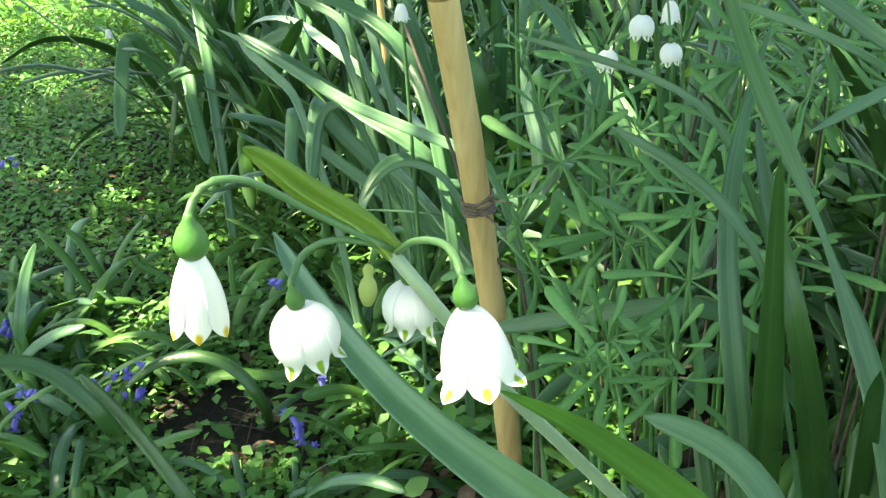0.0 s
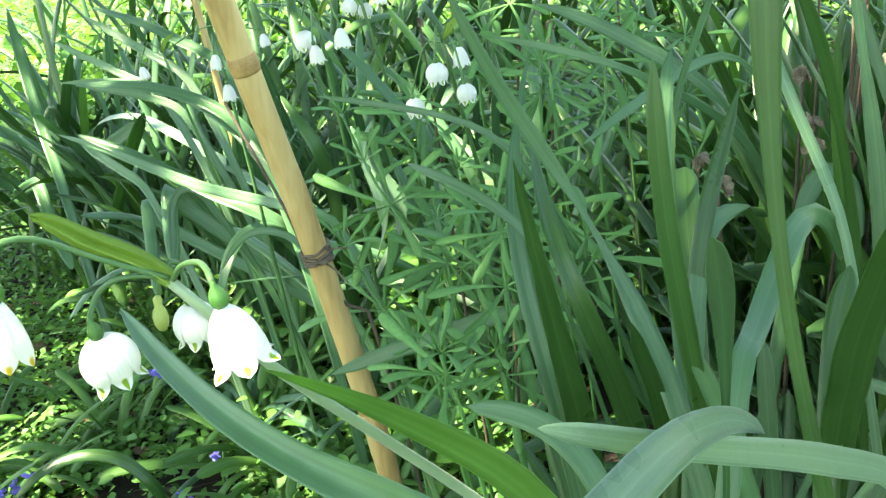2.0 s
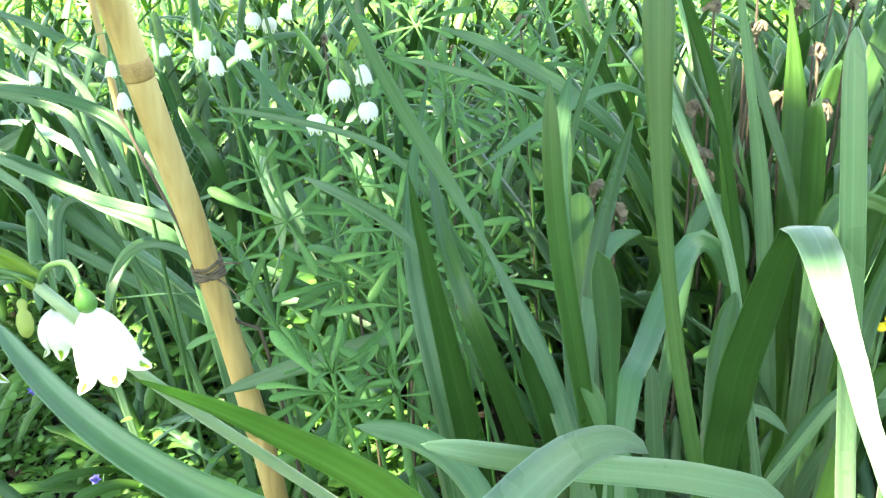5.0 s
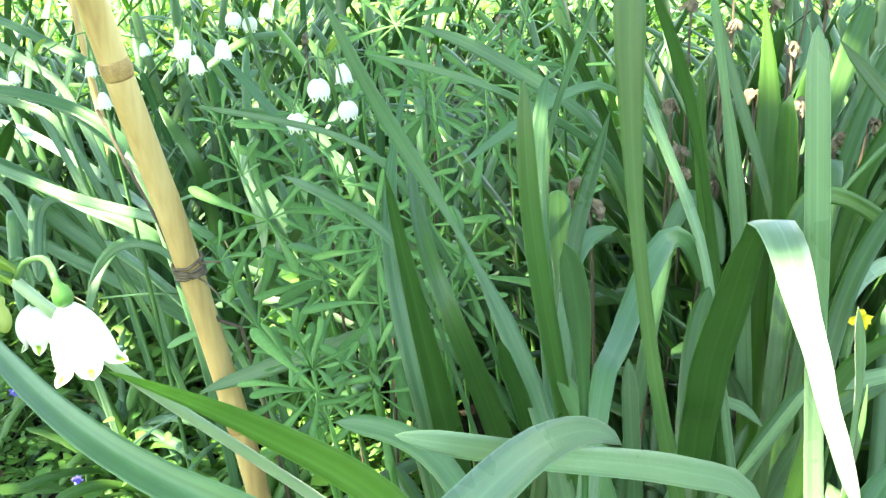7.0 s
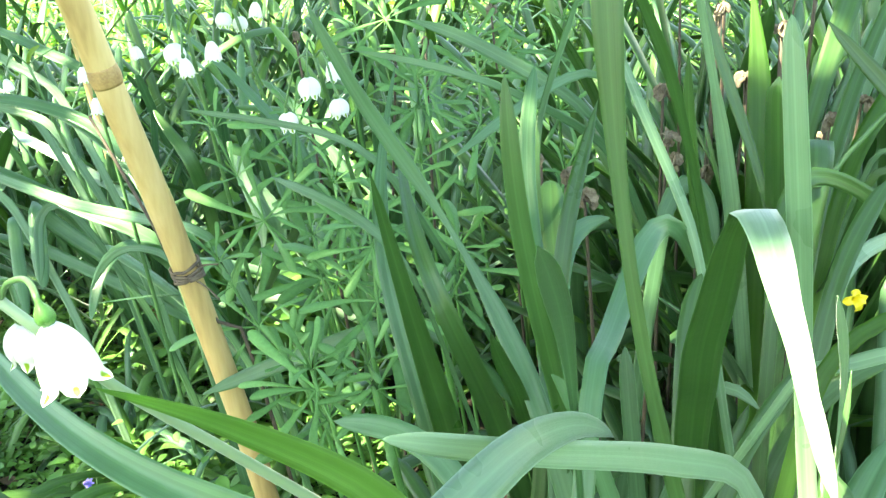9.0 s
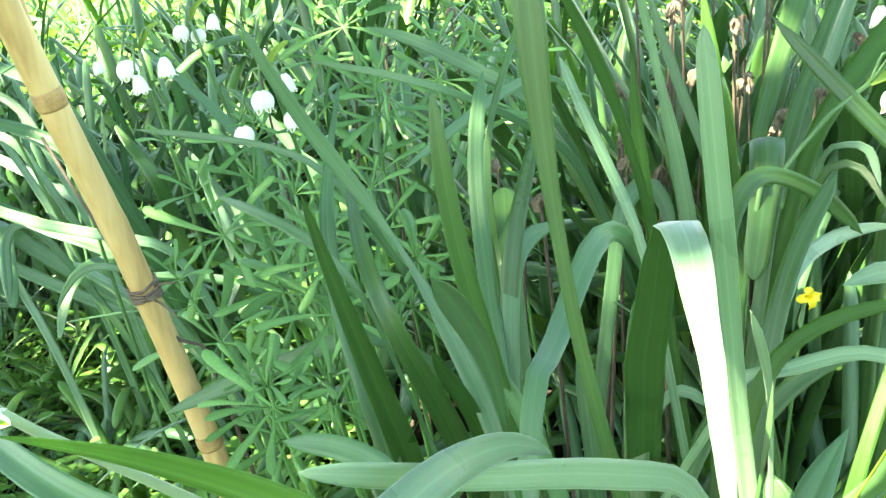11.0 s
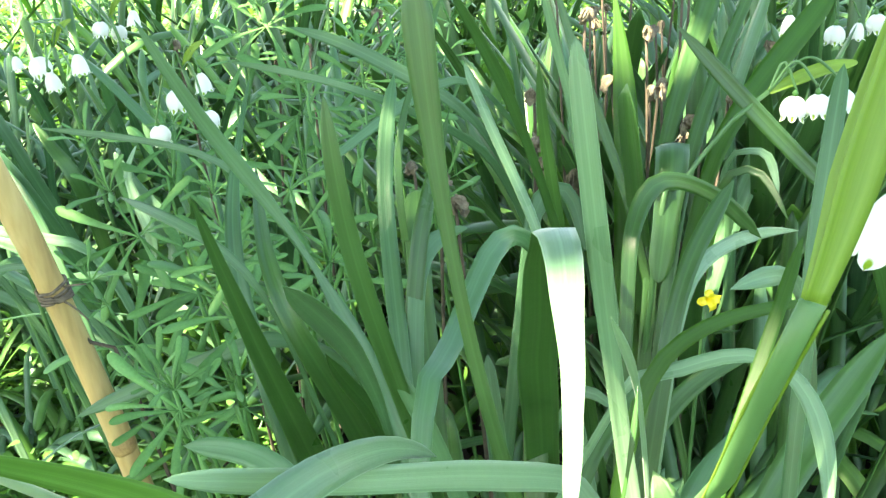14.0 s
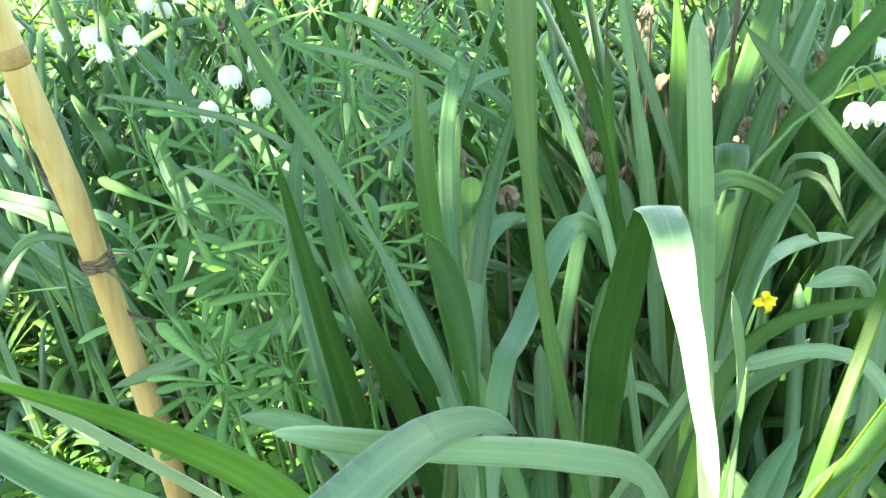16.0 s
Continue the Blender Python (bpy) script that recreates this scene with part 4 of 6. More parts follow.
    # narrow twisted blade
    own(p, [(0.511, 0.535, 0.000), (0.454, 0.497, 0.306), (0.409, 0.467, 0.531), (0.402, 0.462, 0.559), (0.393, 0.457, 0.595), (0.384, 0.453, 0.624), (0.377, 0.449, 0.648), (0.371, 0.447, 0.667), (0.364, 0.443, 0.689), (0.357, 0.440, 0.710), (0.354, 0.438, 0.724)], (9.7, 11.5, 12.1, 11.8, 10.7, 8.9, 5.4, 5.7, 5.6, 4.8, 4.0), WAXY_LIT_GREEN, face=(-0.49, -0.85, 0.19), tip=0.03, gutter=0.35)
    # leaning blade
    own(p, [(0.461, 0.322, 0.000), (0.445, 0.393, 0.318), (0.430, 0.458, 0.549), (0.428, 0.466, 0.567), (0.425, 0.475, 0.586), (0.422, 0.484, 0.608), (0.418, 0.495, 0.631), (0.413, 0.505, 0.654), (0.411, 0.515, 0.676), (0.410, 0.526, 0.702)], (4.8, 5.7, 6.0, 6.0, 6.8, 8.0, 8.0, 7.2, 6.0, 4.0), MID_GREEN, face=(-0.51, -0.83, 0.23), tip=0.03, gutter=0.35)
    # sun-shot green leaf
    own(p, [(0.394, 0.407, 0.000), (0.433, 0.470, 0.325), (0.467, 0.526, 0.562), (0.473, 0.535, 0.586), (0.477, 0.542, 0.607), (0.479, 0.550, 0.627), (0.481, 0.557, 0.648), (0.483, 0.565, 0.668), (0.485, 0.575, 0.693)], (15.4, 18.3, 19.3, 19.3, 18.4, 15.3, 11.0, 6.1, 2.2), THIN_GREEN, face=(-0.54, -0.82, 0.18), tip=0.05)
    # flat dark leaf lying towards the cane
    own(p, [(0.400, 0.660, 0.000), (0.298, 0.572, 0.319), (0.189, 0.547, 0.473), (0.160, 0.559, 0.464), (0.130, 0.571, 0.453), (0.100, 0.583, 0.442), (0.070, 0.594, 0.431), (0.043, 0.604, 0.420), (0.020, 0.612, 0.410)], (9.6, 11.4, 12.0, 13.0, 14.0, 14.1, 13.4, 9.9, 2.3), BLUE_GREEN, face=(0.0, -0.88, 0.47), tip=0.03)
    # pale leaf bending down among the goosegrass
    own(p, [(0.224, 0.195, 0.000), (0.193, 0.250, 0.290), (0.155, 0.317, 0.486), (0.149, 0.329, 0.499), (0.137, 0.341, 0.509), (0.125, 0.352, 0.516), (0.111, 0.360, 0.518), (0.103, 0.364, 0.516), (0.097, 0.366, 0.513)], (10.8, 12.8, 13.5, 14.2, 13.8, 13.0, 11.6, 9.2, 3.1), BLUE_GREEN, face=(-0.08, -0.85, 0.53), tip=0.04)
    fill(p, STRAP_BLUE, 16, (0.34, 0.47), (0.0, 0.55), 0.09, 31, (1.3, 1.5))
    fill(p, STRAP_GREEN, 30, (0.32, 0.46), (0.0, 0.5), 0.08, 32, (1.6, 1.6))
    return p


right_clump()


def far_right_clump():
    p = thing("strap_leaf_clump", (0.52, 0.42, 0.0), "leafy clump with arching sunlit green strap leaves", "plant", "clumps")
    # leaf bent forward with a square end
    own(p, [(0.470, 0.600, 0.000), (0.463, 0.525, 0.302), (0.461, 0.478, 0.527), (0.462, 0.474, 0.564), (0.459, 0.462, 0.590), (0.460, 0.453, 0.598), (0.451, 0.439, 0.591), (0.442, 0.427, 0.577), (0.434, 0.419, 0.556), (0.427, 0.413, 0.536), (0.419, 0.406, 0.515)], (10.1, 12.0, 12.7, 14.0, 17.6, 23.5, 23.1, 21.3, 18.2, 17.1, 15.9), MID_GREEN, tip=0.03, side=(0.94, -0.3, 0.1), smooth=0.012, steps=60)
    # green leaf arching over
    own(p, [(0.285, 0.259, 0.000), (0.325, 0.308, 0.325), (0.373, 0.368, 0.549), (0.382, 0.379, 0.566), (0.395, 0.390, 0.584), (0.410, 0.396, 0.595), (0.425, 0.394, 0.592), (0.443, 0.390, 0.583), (0.458, 0.385, 0.571), (0.471, 0.380, 0.554), (0.479, 0.377, 0.545)], (7.1, 8.5, 8.9, 9.7, 11.9, 12.7, 10.7, 10.4, 10.9, 8.8, 1.5), MID_GREEN, face=(-0.6, -0.73, 0.32), tip=0.03, smooth=0.02, steps=60)
    # long leaf arching low, its hanging half white in the sun and by its pale colour
    own(p, [(0.280, 0.420, 0.000), (0.251, 0.319, 0.344), (0.291, 0.239, 0.559), (0.300, 0.235, 0.564), (0.308, 0.231, 0.568), (0.318, 0.226, 0.572), (0.329, 0.221, 0.577), (0.341, 0.214, 0.580), (0.350, 0.206, 0.578), (0.355, 0.198, 0.571), (0.357, 0.189, 0.562), (0.356, 0.181, 0.552), (0.352, 0.173, 0.542), (0.347, 0.165, 0.531), (0.343, 0.161, 0.524)], (3.3, 3.9, 4.1, 5.1, 6.6, 7.1, 6.8, 6.4, 6.4, 6.8, 8.2, 8.6, 8.0, 6.6, 5.1), WAXY_LIT_GREEN, face=(-0.64, -0.58, 0.5), tip=0.05, smooth=0.02, steps=60)
    # dark arching leaf
    own(p, [(0.220, 0.286, 0.000), (0.288, 0.311, 0.245), (0.351, 0.335, 0.420), (0.363, 0.340, 0.439), (0.376, 0.342, 0.453), (0.393, 0.343, 0.468), (0.409, 0.343, 0.481), (0.424, 0.341, 0.487), (0.441, 0.337, 0.490), (0.452, 0.333, 0.490)], (8.5, 10.0, 10.6, 11.3, 12.7, 12.7, 11.6, 9.5, 5.3, 1.4), MID_GREEN, face=(-0.55, -0.67, 0.5), tip=0.05)
    # yellow-green leaf lit from behind
    own(p, [(0.164, 0.173, 0.000), (0.226, 0.199, 0.329), (0.292, 0.227, 0.563), (0.300, 0.231, 0.576), (0.310, 0.231, 0.584), (0.323, 0.230, 0.592), (0.336, 0.228, 0.596), (0.353, 0.222, 0.597), (0.367, 0.218, 0.596), (0.376, 0.214, 0.596)], (6.0, 7.1, 7.5, 7.5, 7.5, 7.0, 6.8, 5.8, 4.5, 1.3), THIN_GREEN, face=(-0.6, -0.67, 0.43), tip=0.03)
    # bright green leaf rising past the stem
    own(p, [(0.149, 0.130, 0.000), (0.201, 0.122, 0.347), (0.272, 0.141, 0.582), (0.285, 0.149, 0.596), (0.297, 0.155, 0.610), (0.305, 0.160, 0.619), (0.313, 0.165, 0.629), (0.319, 0.168, 0.635), (0.325, 0.171, 0.643), (0.329, 0.174, 0.648), (0.331, 0.175, 0.651)], (4.1, 4.8, 5.1, 5.0, 5.0, 5.1, 5.1, 5.3, 5.0, 3.7, 1.2), THIN_GREEN, face=(-0.66, -0.63, 0.4), tip=0.03)
    # tall bluish blade with a round end
    own(p, [(0.290, 0.141, 0.000), (0.343, 0.190, 0.323), (0.393, 0.237, 0.556), (0.399, 0.242, 0.574), (0.406, 0.249, 0.594), (0.412, 0.255, 0.611), (0.419, 0.261, 0.631), (0.427, 0.267, 0.651), (0.433, 0.272, 0.666), (0.438, 0.275, 0.677), (0.440, 0.277, 0.683)], (6.6, 7.8, 8.2, 8.8, 9.9, 10.2, 9.9, 9.3, 8.5, 7.1, 3.3), BLUE_GREEN, face=(-0.7, -0.66, 0.26), tip=0.02)
    # sliver of a leaf, half in the sun
    own(p, [(0.346, 0.268, 0.000), (0.301, 0.217, 0.356), (0.253, 0.162, 0.610), (0.248, 0.157, 0.622), (0.242, 0.151, 0.636), (0.236, 0.146, 0.647), (0.231, 0.143, 0.654), (0.229, 0.141, 0.659)], (1.6, 1.9, 2.0, 2.7, 3.5, 3.5, 2.8, 0.8), WAXY_LIT_GREEN, face=(-0.54, -0.71, 0.45), tip=0.05)
    # green foot of the sliver
    own(p, [(0.119, 0.130, 0.000), (0.177, 0.125, 0.352), (0.235, 0.140, 0.604), (0.237, 0.141, 0.608), (0.240, 0.144, 0.616), (0.242, 0.146, 0.622), (0.243, 0.148, 0.627)], (1.5, 1.7, 1.8, 3.3, 4.4, 3.3, 0.7), MID_GREEN, face=(-0.53, -0.66, 0.53), tip=0.2)
    # blue-grey leaf with a straight point
    own(p, [(0.194, 0.158, 0.000), (0.245, 0.185, 0.301), (0.318, 0.223, 0.491), (0.331, 0.229, 0.499), (0.342, 0.235, 0.506), (0.350, 0.239, 0.511), (0.360, 0.243, 0.517)], (14.2, 16.9, 17.8, 15.9, 11.1, 6.1, 0.8), BLUE_GREEN, face=(-0.55, -0.62, 0.56), tip=0.03)
    # blue-grey leaf end
    own(p, [(0.238, 0.130, 0.000), (0.264, 0.152, 0.305), (0.295, 0.204, 0.510), (0.298, 0.211, 0.516), (0.299, 0.217, 0.522), (0.297, 0.222, 0.525)], (14.9, 17.7, 18.6, 17.8, 12.8, 2.6), MID_GREEN, face=(-0.51, -0.63, 0.58), tip=0.05)
    # broad dark leaf
    own(p, [(0.250, 0.215, 0.000), (0.311, 0.231, 0.269), (0.386, 0.250, 0.447), (0.406, 0.255, 0.463), (0.430, 0.261, 0.483), (0.456, 0.266, 0.501), (0.474, 0.270, 0.514), (0.492, 0.273, 0.526)], (14.7, 17.5, 18.4, 20.4, 20.6, 18.9, 12.7, 1.9), MID_GREEN, face=(-0.66, -0.57, 0.48), tip=0.05, gutter=0.4)
    # dark leaf with a bright margin
    own(p, [(0.720, 0.500, 0.000), (0.626, 0.377, 0.316), (0.550, 0.349, 0.535), (0.539, 0.364, 0.555), (0.528, 0.379, 0.573), (0.514, 0.397, 0.595), (0.501, 0.415, 0.618), (0.487, 0.434, 0.641), (0.473, 0.452, 0.663), (0.467, 0.462, 0.676)], (8.2, 9.8, 10.3, 10.3, 11.1, 11.6, 12.0, 11.3, 8.3, 1.5), MID_GREEN, face=(-0.64, -0.72, 0.25), tip=0.05, gutter=0.3)
    # pale hanging leaf
    own(p, [(0.550, 0.600, 0.000), (0.514, 0.532, 0.338), (0.501, 0.448, 0.568), (0.503, 0.433, 0.583), (0.506, 0.417, 0.592), (0.508, 0.409, 0.593), (0.503, 0.399, 0.584), (0.498, 0.389, 0.576), (0.496, 0.383, 0.571)], (3.2, 3.8, 4.0, 3.9, 4.8, 5.8, 6.5, 5.2, 1.5), WAXY_LIT_GREEN, face=(-0.65, -0.7, 0.3), tip=0.05, smooth=0.02)
    # hanging leaf beside it
    own(p, [(0.500, 0.600, 0.000), (0.474, 0.497, 0.321), (0.481, 0.427, 0.557), (0.486, 0.423, 0.573), (0.495, 0.417, 0.583), (0.500, 0.409, 0.581), (0.501, 0.398, 0.573), (0.499, 0.384, 0.562), (0.498, 0.374, 0.553)], (4.8, 5.7, 6.0, 6.0, 5.9, 5.8, 5.5, 4.2, 0.8), MID_GREEN, face=(-0.64, -0.7, 0.32), tip=0.05, smooth=0.02)
    # sunlit arch
    own(p, [(0.520, 0.500, 0.000), (0.500, 0.351, 0.359), (0.420, 0.272, 0.575), (0.406, 0.273, 0.580), (0.392, 0.272, 0.581), (0.379, 0.270, 0.581), (0.371, 0.268, 0.580)], (6.1, 7.3, 7.6, 9.9, 11.5, 9.1, 2.3), WAXY_LIT_GREEN, face=(-0.63, -0.67, 0.4), tip=0.05)
    # white sunlit arch, part of the sun's white put into its colour
    own(p, [(0.319, 0.283, 0.000), (0.333, 0.294, 0.343), (0.390, 0.337, 0.543), (0.411, 0.353, 0.549), (0.432, 0.364, 0.552), (0.457, 0.375, 0.552), (0.478, 0.382, 0.549), (0.503, 0.390, 0.543), (0.526, 0.396, 0.534)], (5.8, 6.9, 7.3, 8.2, 9.5, 9.4, 8.1, 5.3, 1.6), WAXY_LIT_GREEN, face=(-0.62, -0.69, 0.36), tip=0.05)
    # tall leaf behind
    own(p, [(0.356, 0.357, 0.000), (0.397, 0.401, 0.333), (0.452, 0.459, 0.557), (0.471, 0.479, 0.582), (0.487, 0.493, 0.602), (0.508, 0.510, 0.625), (0.533, 0.529, 0.653), (0.560, 0.548, 0.682)], (7.8, 9.2, 9.7, 10.7, 13.0, 14.9, 17.3, 17.6), MID_GREEN, face=(-0.59, -0.78, 0.21), tip=0.03)
    # tall leaning leaf behind
    own(p, [(0.347, 0.348, 0.000), (0.392, 0.385, 0.335), (0.455, 0.436, 0.559), (0.477, 0.454, 0.583), (0.496, 0.469, 0.605), (0.517, 0.485, 0.628), (0.545, 0.502, 0.655), (0.577, 0.521, 0.686)], (7.5, 8.9, 9.4, 10.4, 11.4, 10.3, 9.2, 8.6), MID_GREEN, face=(-0.61, -0.76, 0.22), tip=0.03)
    # sun-shot leaf behind
    own(p, [(0.376, 0.401, 0.000), (0.425, 0.428, 0.337), (0.499, 0.467, 0.558), (0.530, 0.485, 0.585), (0.570, 0.501, 0.613), (0.603, 0.511, 0.632), (0.638, 0.522, 0.652), (0.664, 0.531, 0.670)], (9.3, 11.1, 11.7, 13.6, 17.4, 19.0, 17.9, 13.6), THIN_GREEN, face=(-0.66, -0.72, 0.19), tip=0.03)
    # dark leaf behind the arch
    own(p, [(0.259, 0.238, 0.000), (0.307, 0.272, 0.326), (0.373, 0.320, 0.544), (0.391, 0.333, 0.562), (0.410, 0.344, 0.579), (0.428, 0.353, 0.593), (0.440, 0.357, 0.600)], (8.7, 10.3, 10.8, 11.0, 11.2, 10.0, 2.7), MID_GREEN, face=(-0.59, -0.72, 0.36), tip=0.05)
    # low pale arch
    own(p, [(0.190, 0.402, 0.000), (0.264, 0.382, 0.273), (0.325, 0.365, 0.472), (0.330, 0.364, 0.483), (0.337, 0.361, 0.488), (0.345, 0.354, 0.487), (0.349, 0.344, 0.480), (0.347, 0.338, 0.473)], (3.9, 4.6, 4.9, 5.2, 6.9, 7.9, 6.8, 2.7), WAXY_LIT_GREEN, face=(-0.47, -0.72, 0.51), tip=0.05)
    # low dark leaf rising to the stem
    own(p, [(0.166, 0.224, 0.000), (0.219, 0.248, 0.298), (0.294, 0.281, 0.490), (0.307, 0.287, 0.499), (0.324, 0.293, 0.509), (0.338, 0.298, 0.517), (0.349, 0.303, 0.525)], (7.1, 8.4, 8.8, 9.5, 10.2, 8.5, 1.8), MID_GREEN, face=(-0.49, -0.7, 0.53), tip=0.05)
    # shaded leaf end
    own(p, [(0.210, 0.199, 0.000), (0.244, 0.253, 0.307), (0.284, 0.318, 0.519), (0.291, 0.328, 0.533), (0.300, 0.343, 0.552), (0.306, 0.350, 0.564), (0.312, 0.351, 0.565)], (10.8, 12.8, 13.5, 13.6, 13.8, 10.8, 5.1), MID_GREEN, face=(-0.44, -0.78, 0.44), tip=0.04)
    fill(p, STRAP_GREEN, 34, (0.36, 0.56), (0.0, 0.6), 0.12, 41, (0.8, 1.6))
    fill(p, STRAP_BLUE, 14, (0.36, 0.52), (0.1, 0.7), 0.12, 43, (0.5, 1.6))
    return p


far_right_clump()


def edge_plant():
    """The tall flowering stem close to the walk's far end."""
    p = thing("snowflake_plant", (0.275, 0.22, 0.0), "summer snowflake stem with a yellow-green sheath and white bells", "flower", "snowflakes")
    o = np.array(p.location)
    loc = lambda pts: [tuple(np.array(q) - o) for q in pts]
    part("scape", tube(loc([(0.275, 0.22, 0.0), (0.262, 0.175, 0.3)] + [(0.242, 0.124, 0.561), (0.232, 0.087, 0.634), (0.227, 0.069, 0.669), (0.227, 0.055, 0.702)]), [0.0036, 0.0033, 0.0030, 0.0030], STALK_GREEN, 30, 14, 0.75), p, "stout flattened pale green flower stem")
    # stem's winged edges, their pale colour standing in for the backlit rim
    for way in (-1, 1):
        edge = [(x + way * w * 0.74, y - way * w * 0.66, z) for x, y, z, w in [(0.245, 0.140, 0.500, 0.0034), (0.242, 0.124, 0.561, 0.0033), (0.232, 0.087, 0.634, 0.0031), (0.227, 0.069, 0.669, 0.0030), (0.227, 0.055, 0.700, 0.0029)]]
        part("stem_edge", tube(loc(edge), [0.0005, 0.0005], SPATHE_GREEN, 30, 6, name="stem_edge"), p, "winged edge of the stem, coloured pale like its backlit rim")
    tip = [(0.221, 0.049, 0.706), (0.226, 0.050, 0.717), (0.233, 0.052, 0.734), (0.240, 0.054, 0.750), (0.248, 0.057, 0.768)]
    part("spathe", blade(loc(tip), 0.0088, SPATHE_GREEN, face=(-0.2, -0.9, 0.3), gutter=0.5, tip=0.5, base=0.55), p, "tall folded yellow-green sheath")
    part("spathe", blade(loc(tip), 0.0080, SPATHE_GREEN, face=(0.2, 0.9, -0.2), gutter=0.5, tip=0.6, base=0.5), p, "tall folded yellow-green sheath")
    hang_flower(p, (0.270, 0.076, 0.711), (-0.12, 0.05, -1), 0.0187, "open", [(0.229, 0.054, 0.704), (0.256, 0.073, 0.717), (0.267, 0.078, 0.721), (0.272, 0.079, 0.718)], 0.2, 1.0, 0.6)
    hang_flower(p, (0.283, 0.071, 0.711), (0.05, 0.05, -1), 0.0201, "open", [(0.229, 0.054, 0.704), (0.262, 0.073, 0.723), (0.276, 0.077, 0.724), (0.283, 0.075, 0.720)], 0.6, 1.0, 0.6)
    return p


edge_plant()


# ---- bamboo cane, its tie and the dead twigs ----
def cane():
    base = np.array((0.070, 0.640, -0.02))
    pts = [base] + [np.array(q) for q in [(0.059, 0.628, 0.265), (0.027, 0.635, 0.508), (0.001, 0.611, 0.663)]]
    lift = pts[3] - pts[2]
    top = pts[3] + lift * 1.6
    axis = top - base
    p = thing("bamboo_cane", tuple(base), "straw-coloured bamboo cane pushed into the soil, tied with twine", "cane")
    rel = [tuple(q - base) for q in pts + [top]]
    part("culm", tube(rel, [0.0095, 0.0098, 0.0102, 0.0105, 0.0108], CANE, 60, 24, name="culm", lumps=[(0.36, 0.05, 0.012), (0.62, 0.10, 0.008), (0.88, 0.10, 0.008)]), p)
    curve, _ = spline(rel, 200)
    node_at = np.array((-0.004, 0.636, 0.672)) - base
    k = int(np.argmin(np.linalg.norm(curve - node_at, axis=1)))
    for i, r in ((k, 0.0116), (k - 66, 0.0112)):
        ring = [tuple(curve[j]) for j in (i - 1, i, i + 1, i + 2)]
        part("node_ring", tube(ring, [r * 0.92, r, r * 0.9], CANE_NODE, 8, 24, name="node_ring"), p, "raised brown joint of the cane")
    tie = np.array((0.024, 0.633, 0.508)) - base
    k = int(np.argmin(np.linalg.norm(curve - tie, axis=1)))
    u = unit(curve[k + 3] - curve[k - 3])
    a = unit(np.cross(u, (0, 1, 0)))
    b = np.cross(u, a)
    rng = random.Random(5)
    for turn in range(5):
        c = curve[k] + u * (turn - 2) * 0.0032
        q = [tuple(c + (a * math.cos(x) + b * math.sin(x)) * 0.0118 + u * (0.002 * math.sin(x + turn) + rng.uniform(-0.0006, 0.0006))) for x in np.linspace(0, 6.4, 14)]
        part("twine", tube(q, [0.0013, 0.0013], TWINE, 28, 6, name="twine"), p, "weathered dark twine")
    for d in ((0.012, -0.008, 0.006), (0.010, -0.012, -0.008)):
        q = [tuple(curve[k] + a * 0.009 - b * 0.008), tuple(curve[k] + np.array(d)), tuple(curve[k] + np.array(d) * 1.9 + (0.002, 0, -0.004))]
        part("twine", tube(q, [0.0012, 0.0007], TWINE, 10, 6, name="twine"), p, "loose end of the twine")


cane()


def twig(points, radius, label="thin dry brown twig leaning among the leaves"):
    t = new("dry_twig", tube(points, [radius, radius * 0.9, radius * 0.7], TWIG, 24, 7, name="dry_twig"))
    return tagged(t, label, "twig", "twigs")


twig([(0.11, 0.64, 0.0)] + [(0.065, 0.629, 0.426), (0.042, 0.631, 0.464), (0.022, 0.636, 0.498), (0.008, 0.662, 0.540), (-0.010, 0.702, 0.576), (-0.030, 0.744, 0.618)], 0.0019)


def far_cane():
    a, b = np.array((-0.105, 1.577, 0.477)), np.array((-0.092, 1.566, 0.294))
    foot = b + (b - a) * (b[2] / (a[2] - b[2]))
    top = a + (a - b) * 1.5
    p = thing("bamboo_cane", tuple(foot), "slim brown bamboo cane standing among the leaves", "cane")
    part("culm", tube([(0, 0, -0.01), tuple((b - foot)), tuple(a - foot), tuple(top - foot)], [0.0062, 0.0062, 0.006], CANE, 30, 14, name="culm", lumps=[(0.3, 0.12, 0.01), (0.6, 0.12, 0.01)]), p)


far_cane()


# ---- cleavers ----
def cleaver_leaf(seed):
    rng = random.Random(seed)
    bend = rng.uniform(-0.10, 0.16)
    pts = [(0, 0, 0), (0.33, rng.uniform(-0.02, 0.02), 0.05 + bend * 0.2), (0.68, rng.uniform(-0.03, 0.03), 0.06 - bend * 0.3), (1.0, 0, 0.02 - bend * 1.2)]
    c, _ = spline(pts, 11, 0.0, 1.6)
    s = 1 - (1 - np.linspace(0, 1, 11)) ** 1.6
    half = rng.uniform(0.056, 0.074) * np.interp(s, [0, 0.15, 0.45, 0.70, 0.88, 0.96, 1.0], [0.16, 0.24, 0.52, 0.88, 1.0, 0.82, 0.2])
    verts, uvs, faces = [], [], []
    for k in range(11):
        for u in (-1, 0, 1):
            verts.append(c[k] + (0, u * half[k], 0.14 * abs(u) * half[k]))
            uvs.append(((u + 1) / 2, s[k]))
    n = len(verts)
    verts += [v - np.array((0, 0, 0.003)) for v in verts]
    for k in range(10):
        for j in (0, 1):
            a = 3 * k + j
            faces += [(a, a + 3, a + 4, a + 1), (n + a, n + a + 1, n + a + 4, n + a + 3)]
        a = 3 * k
        faces += [(a, n + a, n + a + 3, a + 3), (a + 2, a + 5, n + a + 5, n + a + 2)]
    data = mesh("leaf", verts, faces, CLEAVER_GREEN, uvs * 2)
    crisp_rim(data, n)
    return data


